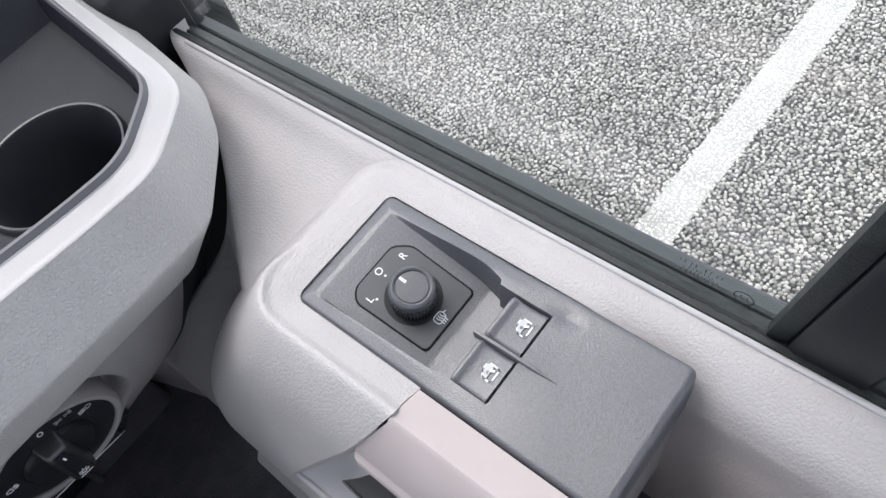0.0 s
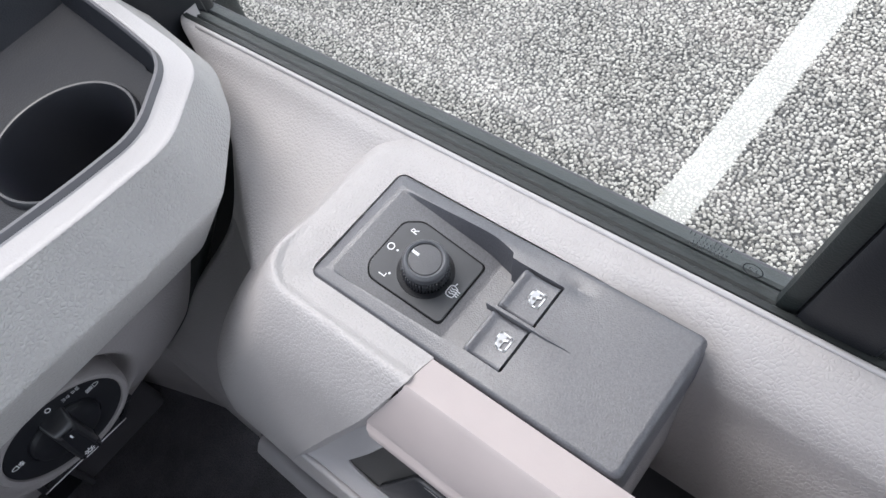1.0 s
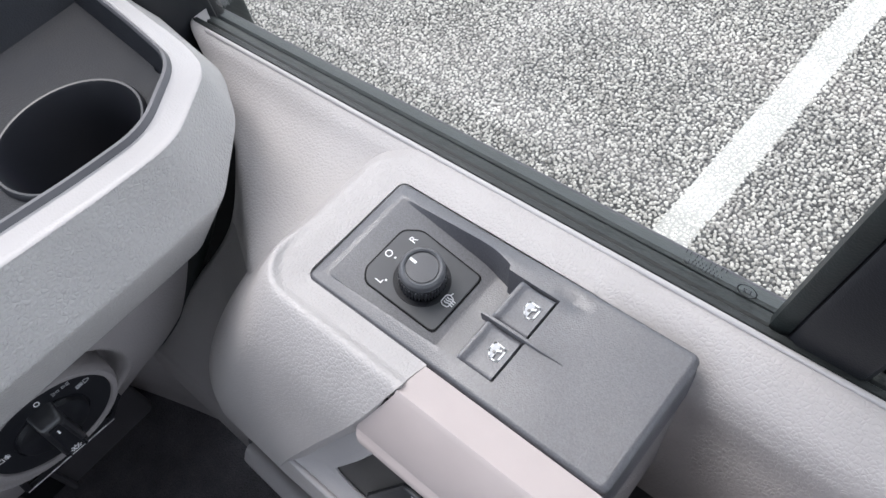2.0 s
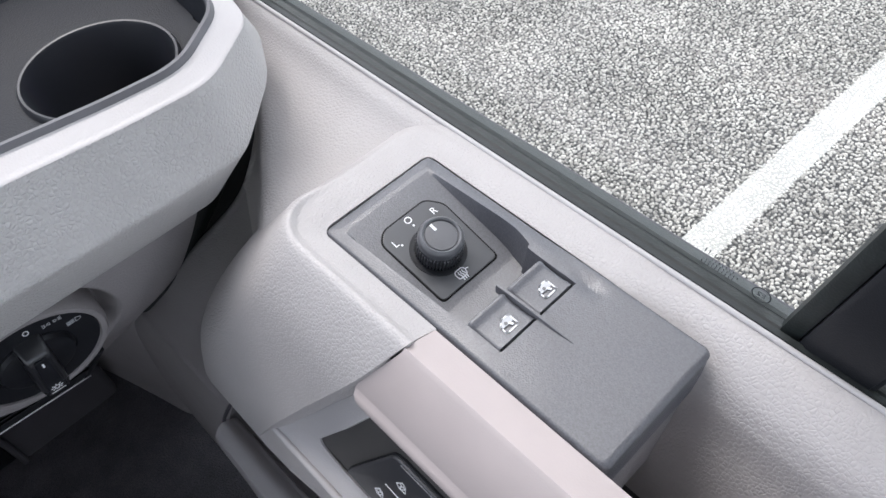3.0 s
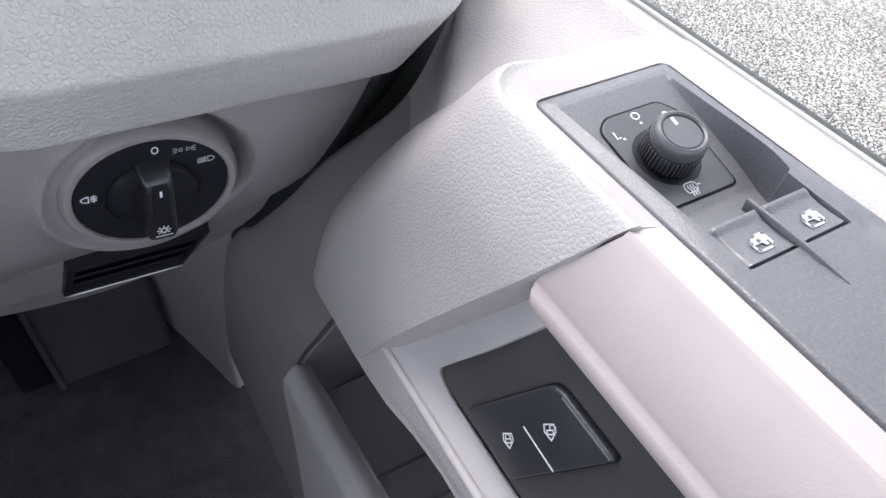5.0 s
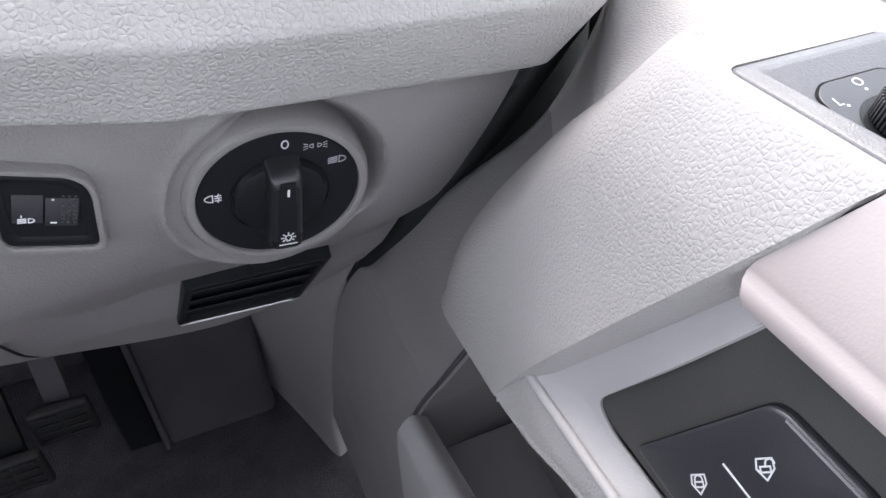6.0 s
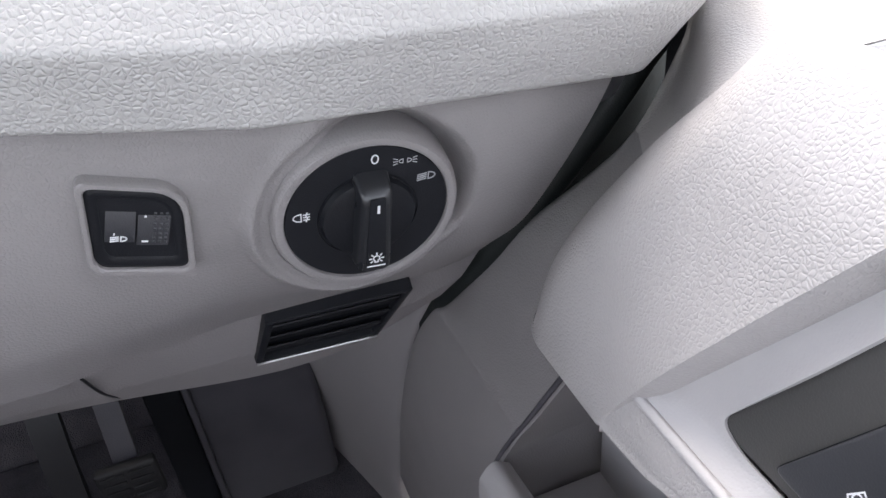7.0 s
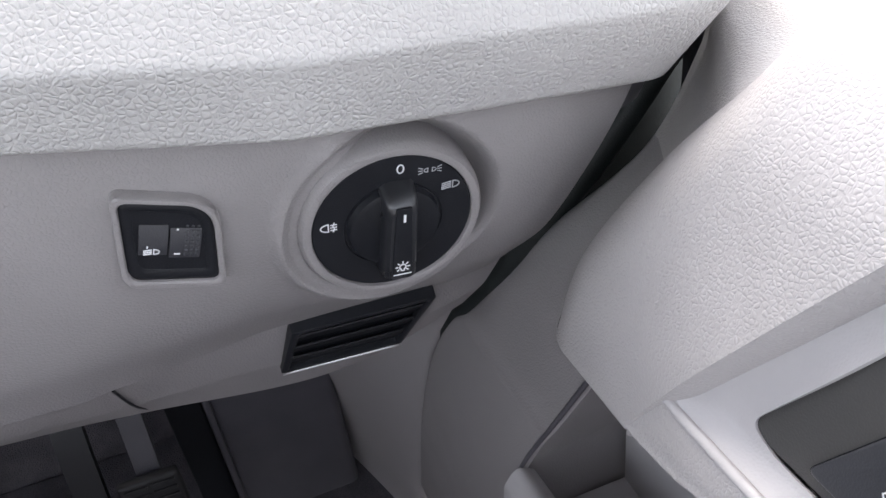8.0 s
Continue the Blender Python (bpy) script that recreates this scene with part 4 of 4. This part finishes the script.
on(panel, prism("mirror_plate", rounded(PLATE, 0.003), -0.001, 0.0007, M_PLATE, bevel=0.0003, m=KM))
on(panel, lathe("knob_base", [(0.0, 0.0009), (0.0136, 0.0009), (0.0140, 0.0004)], M_BLACK, m=KM))
mk = on(panel, lathe("mirror_knob", [(0.0, 0.0148), (0.0074, 0.0146), (0.0076, 0.0141), (0.0080, 0.0141), (0.0082, 0.0149), (0.0090, 0.0154), (0.0099, 0.0149), (0.0106, 0.0136), (0.0108, 0.0116), (0.0107, 0.0100), (0.0101, 0.0094), (0.0101, 0.0012), (0.0, 0.0012)], M_KNOB, m=KM))
for k in range(44):
    a = 2 * math.pi * k / 44
    sub(mk, rbox("knurl", (0.0018, 0.0009, 0.0076), (0.0, 0.0, 0.0), 0.0002, M_BUTTON, seg=1, m=KM @ Matrix.Rotation(a, 4, "Z") @ Matrix.Translation((0.0104, 0, 0.0052))))
sub(mk, stroke("knob_mark", [[(0, 0.0068), (0, 0.0040)]], 0.0013, M_WHITE, None, KM @ Matrix.Translation((0, 0, 0.01465))))
KS = KM @ Matrix.Translation((0, 0, 0.00075))


def letter(text, x, y, size, m, mat, mirror=False, name="letter"):
    cu = bpy.data.curves.new(name, "FONT")
    cu.body, cu.size, cu.align_x, cu.align_y, cu.extrude = text, size, "CENTER", "CENTER", 0.00008
    tmp = new("lettering", cu)
    me = bpy.data.meshes.new_from_object(tmp)
    bpy.data.objects.remove(tmp)
    me.transform(m @ Matrix.Translation((x, y, 0)) @ Matrix.Diagonal((-1 if mirror else 1, 1, 1, 1)))
    me.materials.clear()
    me.materials.append(mat)
    return new(name, me)


on(panel, letter("R", 0.0130, 0.0168, 0.0052, KS, M_WHITE))
on(panel, letter("O", 0.0, 0.0208, 0.0052, KS, M_WHITE))
on(panel, letter("L", -0.0132, 0.0152, 0.0052, KS, M_WHITE))
for dx, dy in ((0.0002, 0.0172), (-0.0112, 0.0128)):
    on(panel, lathe("position_dot", [(0.0, 0.0001), (0.00055, 0.0001), (0.0006, 0.0)], M_WHITE, n=14, m=KS @ Matrix.Translation((dx, dy, 0))))
mx, my = 0.0, -0.0158
on(panel, stroke("heated_mirror_symbol", [rounded([(mx - 0.0030, my - 0.0020), (mx + 0.0018, my - 0.0020), (mx + 0.0026, my + 0.0008), (mx + 0.0016, my + 0.0022), (mx - 0.0026, my + 0.0022), (mx - 0.0034, my + 0.0006)], 0.001) + [(mx - 0.0030, my - 0.0014)], *[[(mx + d, my - 0.0034), (mx + d + 0.0003, my - 0.0010), (mx + d - 0.0003, my + 0.0002), (mx + d, my + 0.0012)] for d in (-0.0014, -0.0002, 0.0010)], [(mx + 0.0026, my + 0.0005), (mx + 0.0040, my + 0.0002)]], 0.0005, M_WHITE, None, KS))


def window_switch(cx):
    """A rocker: lightly dished top that rises to a lip at its front edge, on a body standing in the well."""
    w, y0, y1 = 0.0218, 0.0622, 0.0818
    rows_ = []
    for t in np.linspace(0, 1, 26):
        y = y0 + (y1 - y0) * t
        z = 1.3003 - 0.0006 * math.sin(math.pi * min(1, t / 0.85)) + 0.0008 * smooth01((t - 0.70) / 0.18) - 0.0040 * max(0, (t - 0.90) / 0.10) ** 2
        xs = np.linspace(-w / 2, w / 2, 22)
        e = np.clip(1 - (w / 2 - np.abs(xs)) / 0.0016, 0, 1)
        inset = 0.0012 * max(0, (t - 0.9) / 0.1) ** 2
        rows_.append(np.stack([cx + xs * (1 - inset / w * 2), np.full(22, y), z - 0.0012 * e ** 2], 1))
    sw = on(panel, sheet("window_switch", rows_, 0.006, M_PANEL, out=(0, 0, 1)))
    sm = frame_of((cx + 0.0008, 0.0682, 1.30020), (1, 0, 0), (0, 1, 0.0))
    pane = rounded([(-0.0036, -0.0031), (0.0033, -0.0031), (0.0036, 0.0032), (-0.0008, 0.0032), (-0.0036, 0.0008)], 0.0009, 3)
    sub(sw, stroke("window_symbol", [pane + pane[:1]], 0.0007, M_WHITE, None, sm, lift=0.0003))
    sub(sw, prism("symbol_fill", rounded([(-0.0033, -0.0003), (0.0031, -0.0003), (0.0033, 0.0029), (-0.0008, 0.0029), (-0.0033, 0.0008)], 0.0006, 2), 0, 0.0002, M_DIMINK, m=sm))
    sub(sw, lathe("symbol_dot", [(0.0, 0.0004), (0.0007, 0.0004), (0.0008, 0.0001)], M_PLATE, n=14, m=sm @ Matrix.Translation((-0.0004, 0.0008, 0))))
    sub(sw, stroke("symbol_arrow", [[(0.0008, -0.0002), (0.0014, -0.0014)]], 0.0010, M_WHITE, None, sm, lift=0.0004))



window_switch(0.0452)
window_switch(0.0210)
fin = []
for x, dz in ((-0.0011, -0.004), (-0.0010, 0.0), (-0.0006, 0.0008), (0.0006, 0.0008), (0.0010, 0.0), (0.0011, -0.004)):
    ys = np.linspace(0.0425, 0.0850, 30)
    up = 1.2998 + 0.0006 * np.sin(np.pi * np.clip((ys - 0.0425) / 0.0425, 0, 1)) + 0.0004
    wd = np.clip((ys - 0.0425) / 0.012, 0.12, 1)
    fin.append(np.stack([0.0332 + x * wd, ys, up + dz * np.where(dz < 0, np.clip((ys - 0.0425) / 0.02, 0.3, 1), wd)], 1))
on(panel, sheet("dividing_fin", fin, 0.0002, M_PANEL, out=(0, 0, 1)))

# ---------- window divider and its writing ----------
divider = thing("window_divider", "black upright bar between side window and quarter light", "window bar", (0.11, -0.03, 1.28))


def upright(profile, z0, z1, lean_y, lean_x):
    rows_ = []
    for z in np.linspace(z0, z1, 14):
        rows_.append([(x + lean_x * (z - z0), y + lean_y * (z - z0), z) for x, y in profile])
    return np.array(rows_)


sits(sheet("glass_channel", upright(((0.104, -0.0075), (0.0985, -0.0085), (0.0975, -0.011), (0.0985, -0.0165), (0.104, -0.0175)), 1.272, 2.2, -0.17, 0.0), 0.001, M_LIPRUBBER, out=(-1, 0, 0)), divider)
sits(sheet("bar", upright(((0.108, -0.0165), (0.0965, -0.0172), (0.0945, -0.020), (0.0945, -0.046), (0.0975, -0.0485), (0.108, -0.049)), 1.272, 2.2, -0.17, 0.0), 0.001, M_BLACK, out=(-1, 0, 0)), divider)
quarter = rbox("window_2", (0.0036, 0.55, 0.95), (0.1100, -0.33, 1.745), 0.001, M_GLASS, seg=1)
quarter.visible_shadow = False
tagged(quarter, "clear quarter light pane behind the divider", "window", kind="structure")
glass_mark = thing("glass_stamp", "small black maker's stamp printed on the window pane", "stamp", (0.1078, 0.03, 1.29))
M_INK = material("grey_stamp_ink", (0.10, 0.105, 0.11), 0.6, tone=0.05)
GM = frame_of((0.1079, 0.0182, 1.2960), (0, -1, 0), (0.0, 0, 1))
for k, (x0, x1, y, h) in enumerate(((-0.0125, -0.0085, 0.0068, 0.0026), (-0.0075, -0.0035, 0.0068, 0.0026), (-0.0010, 0.0030, 0.0068, 0.0026), (0.0040, 0.0080, 0.0068, 0.0026), (-0.008, 0.004, 0.0034, 0.0014), (-0.0105, 0.0065, 0.0012, 0.0011), (-0.0125, 0.0045, -0.0010, 0.0017))):
    n_ = max(2, int((x1 - x0) / 0.0016))
    for q in range(n_):
        a = x0 + (x1 - x0) * q / n_
        sits(stroke("stamp_bar", [[(a, y - h / 2), (a + (0.0005 if k < 4 else 0), y + h / 2)]], 0.00045, M_INK, None, GM, lift=0.0001), glass_mark)
sits(stroke("stamp_ring", [arc(0.0165, 0.0005, 0.0042, 0, 360, 28)], 0.0006, M_INK, None, GM, lift=0.0001), glass_mark)
sits(letter("E2", 0.0165, 0.0005, 0.0042, GM, M_INK, mirror=True, name="approval_mark"), glass_mark)

# ---------- gap between dash and door, pillar foot ----------
tagged(tube("door_seal", [(0.11, 0.50, 1.30), (0.090, 0.420, 1.278), (0.066, 0.352, 1.258), (0.040, 0.342, 1.232), (0.004, 0.345, 1.185), (-0.034, 0.362, 1.130), (-0.055, 0.398, 1.075), (-0.063, 0.442, 1.020), (-0.064, 0.530, 0.910), (-0.058, 0.690, 0.560)], 0.011, M_LIPRUBBER), "black rubber seal in the gap between door and dash", "door seal")
# added fillers close the gap by the dash; their black stands in for its shade
wall_box("wall_right", (0.02, 0.50, 0.50), (0.16, 1.10, 1.285), M_LIPRUBBER, "dark filler added as the body side ahead of the door", "wall")
wall_box("wall_jamb", (-0.03, 0.425, 0.50), (0.16, 0.505, 1.268), M_LIPRUBBER, "black jamb filler that darkens the gap behind the dash end", "wall")
pillar = thing("pillar_foot", "black plastic foot of the windscreen pillar", "pillar trim", (0.10, 0.47, 1.29))
on(pillar, rbox("foot_cover", (0.066, 0.090, 0.10), (0.092, 0.424, 1.290), 0.02, M_BLACK, seg=4))
on(pillar, rbox("mirror_base", (0.05, 0.13, 0.25), (0.128, 0.52, 1.40), 0.012, M_BLACK, seg=3))

# ---------- footwell ----------
kick = []
for t in np.linspace(0, 1, 30):
    z = 1.12 - 0.72 * t
    ye = np.interp(z, [0.5, 0.773, 0.933, 1.043, 1.12], [0.70, 0.580, 0.497, 0.416, 0.36])
    kick.append(crom([(-0.040, ye + 0.030, z), (-0.066, ye + 0.010, z), (-0.080, ye + 0.016, z), (-0.100, ye + 0.08, z), (-0.130, max(0.66, ye + 0.17), z), (-0.170, max(0.82, ye + 0.28), z), (-0.215, max(0.98, ye + 0.42), z)], 30))
tagged(sheet("kick_panel", kick, 0.004, M_SIDE, out=(-1, -1, 0)), "smooth grey trim panel beside the footwell", "trim panel")
rest = thing("footwell_panel", "dark grey moulded panel at the back of the footwell", "trim panel", (-0.235, 0.86, 0.42))
on(rest, rbox("moulding", (0.185, 0.03, 0.66), (-0.235, 0.86, 0.74), 0.016, M_KICK))
on(rest, rbox("edge_rib", (0.010, 0.02, 0.66), (-0.322, 0.845, 0.74), 0.004, M_KICK))
# black strip standing in for the shaded gap left of the panel
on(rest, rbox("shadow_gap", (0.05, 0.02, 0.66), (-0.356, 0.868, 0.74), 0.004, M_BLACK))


def pedal(x, y, z, wide, arm_mat, label):
    """A flat steel arm on a bracket, with a ribbed rubber pad."""
    p = thing("pedal", label, "pedal", (x, y, z), group="pedals in the footwell")
    line_ = crom([(1.00, z + 0.40), (y + 0.22, z + 0.31), (y + 0.08, z + 0.17), (y + 0.012, z + 0.01)], 16)
    on(p, sheet("arm", [[(x + u * wide, a, b) for u in (-0.5, -0.45, 0.45, 0.5)] for a, b in line_], 0.012, arm_mat, out=(0, -1, 0.3)))
    on(p, rbox("bracket", (wide * 2.2, 0.05, 0.05), (x, 0.985, z + 0.395), 0.010, M_BLACK))
    on(p, rbox("pad", (0.075, 0.016, 0.06), (x, y, z), 0.005, M_PEDAL))
    for k in range(4):
        for c in (-1, 1):
            on(p, rbox("pad_rib", (0.029, 0.004, 0.005), (x + 0.0165 * c, y - 0.009, z - 0.02 + 0.0135 * k), 0.001, M_PEDAL))
    return p


pedal(-0.470, 0.70, 0.63, 0.036, M_BLACK, "black ribbed rubber brake pedal on its arm")
pedal(-0.405, 0.74, 0.655, 0.030, M_KICK, "ribbed rubber accelerator pedal on a dark arm")

# ---------- parking line and stones of the asphalt ----------
M_STONE = stone_material("asphalt_stone", (0.215, 0.207, 0.186), (0.60, 0.582, 0.528))
M_OLDPAINT = stone_material("dirty_road_paint", (0.40, 0.40, 0.37), (0.44, 0.44, 0.41))
M_PAINT = stone_material("worn_white_road_paint", (0.56, 0.555, 0.51), (0.78, 0.77, 0.71))


def on_line(x, y):
    return np.abs(y - (0.423 - 0.033 * (x - 0.95)))


def stones(name, x0, x1, y0, y1, step, keep, mat, top, seed):
    """Low five-sided chips pressed into the ground, each turned and sized at random."""
    rng = np.random.default_rng(seed)
    gx, gy = np.meshgrid(np.arange(x0, x1, step), np.arange(y0, y1, step))
    c = np.stack([gx.ravel(), gy.ravel()], 1)
    c[:, 0] += np.tile(np.where(np.arange(len(gy)) % 2, step / 2, 0)[:, None], (1, gx.shape[1])).ravel()
    c += rng.uniform(-0.42, 0.42, c.shape) * step
    c = c[keep(c[:, 0], c[:, 1], rng)]
    n = len(c)
    r = step * rng.uniform(0.46, 0.72, n)
    h = top * rng.uniform(0.45, 1.0, n)
    a0 = rng.uniform(0, 6.28, n)
    st = rng.uniform(0.65, 1.0, n)
    v = np.zeros((n, 11, 3))
    tilt = rng.uniform(-0.22, 0.22, (n, 2))
    for k in range(5):
        a = a0 + 2 * math.pi * k / 5 + rng.uniform(-0.3, 0.3, n)
        ca, sa = np.cos(a), np.sin(a)
        ux, uy = ca * r, sa * r * st
        rx, ry = ux * np.cos(a0) - uy * np.sin(a0), ux * np.sin(a0) + uy * np.cos(a0)
        v[:, k] = np.stack([c[:, 0] + rx, c[:, 1] + ry, np.full(n, -0.0005)], 1)
        q = 0.80
        v[:, 5 + k] = np.stack([c[:, 0] + rx * q, c[:, 1] + ry * q, h * 0.9 + tilt[:, 0] * rx * q + tilt[:, 1] * ry * q], 1)
    v[:, 10] = np.stack([c[:, 0], c[:, 1], h], 1)
    f = []
    for k in range(5):
        j = (k + 1) % 5
        f += [(k, j, 5 + j), (k, 5 + j, 5 + k), (5 + k, 5 + j, 10)]
    F = (np.array(f)[None] + 11 * np.arange(n)[:, None, None]).reshape(-1, 3)
    me = bpy.data.meshes.new(name)
    me.vertices.add(n * 11)
    me.vertices.foreach_set("co", v.reshape(-1).astype(np.float32))
    me.loops.add(len(F) * 3)
    me.loops.foreach_set("vertex_index", F.reshape(-1).astype(np.int32))
    me.polygons.add(len(F))
    me.polygons.foreach_set("loop_start", np.arange(0, len(F) * 3, 3, dtype=np.int32))
    me.update(calc_edges=True)
    me.materials.append(mat)
    return new(name, me)


tagged(rbox("asphalt_bed", (2.44, 2.79, 0.02), (1.525, 1.05, -0.0092), 0.0, M_BITUMEN), "dark bitumen between the stone chips", "asphalt", kind="structure")
tagged(stones("asphalt_stones", 0.30, 2.75, -0.35, 2.45, 0.0105, lambda x, y, g: on_line(x, y) > 0.049 + g.uniform(-0.006, 0.004, len(x)), M_STONE, 0.0042, 3), "light grey stone chips bedded in the asphalt", "asphalt", kind="stuff")
line_thing = thing("parking_line", "worn cracked white painted parking bay line", "road marking", (1.5, 0.42, 0.0))
sits(stones("painted_stones", 0.30, 2.75, 0.28, 0.52, 0.0085, lambda x, y, g: on_line(x, y) < 0.050 + g.uniform(-0.005, 0.005, len(x)), M_PAINT, 0.0034, 5), line_thing)
tagged(line_thing.children[0], kind="stuff")
base = []
for s_ in (-0.049, 0.049):
    base.append([(x, 0.423 - 0.033 * (x - 0.95) + s_, 0.0016) for x in np.linspace(0.2, 6.0, 30)])
sits(sheet("paint_film", base, 0.0012, M_OLDPAINT, out=(0, 0, 1)), line_thing)
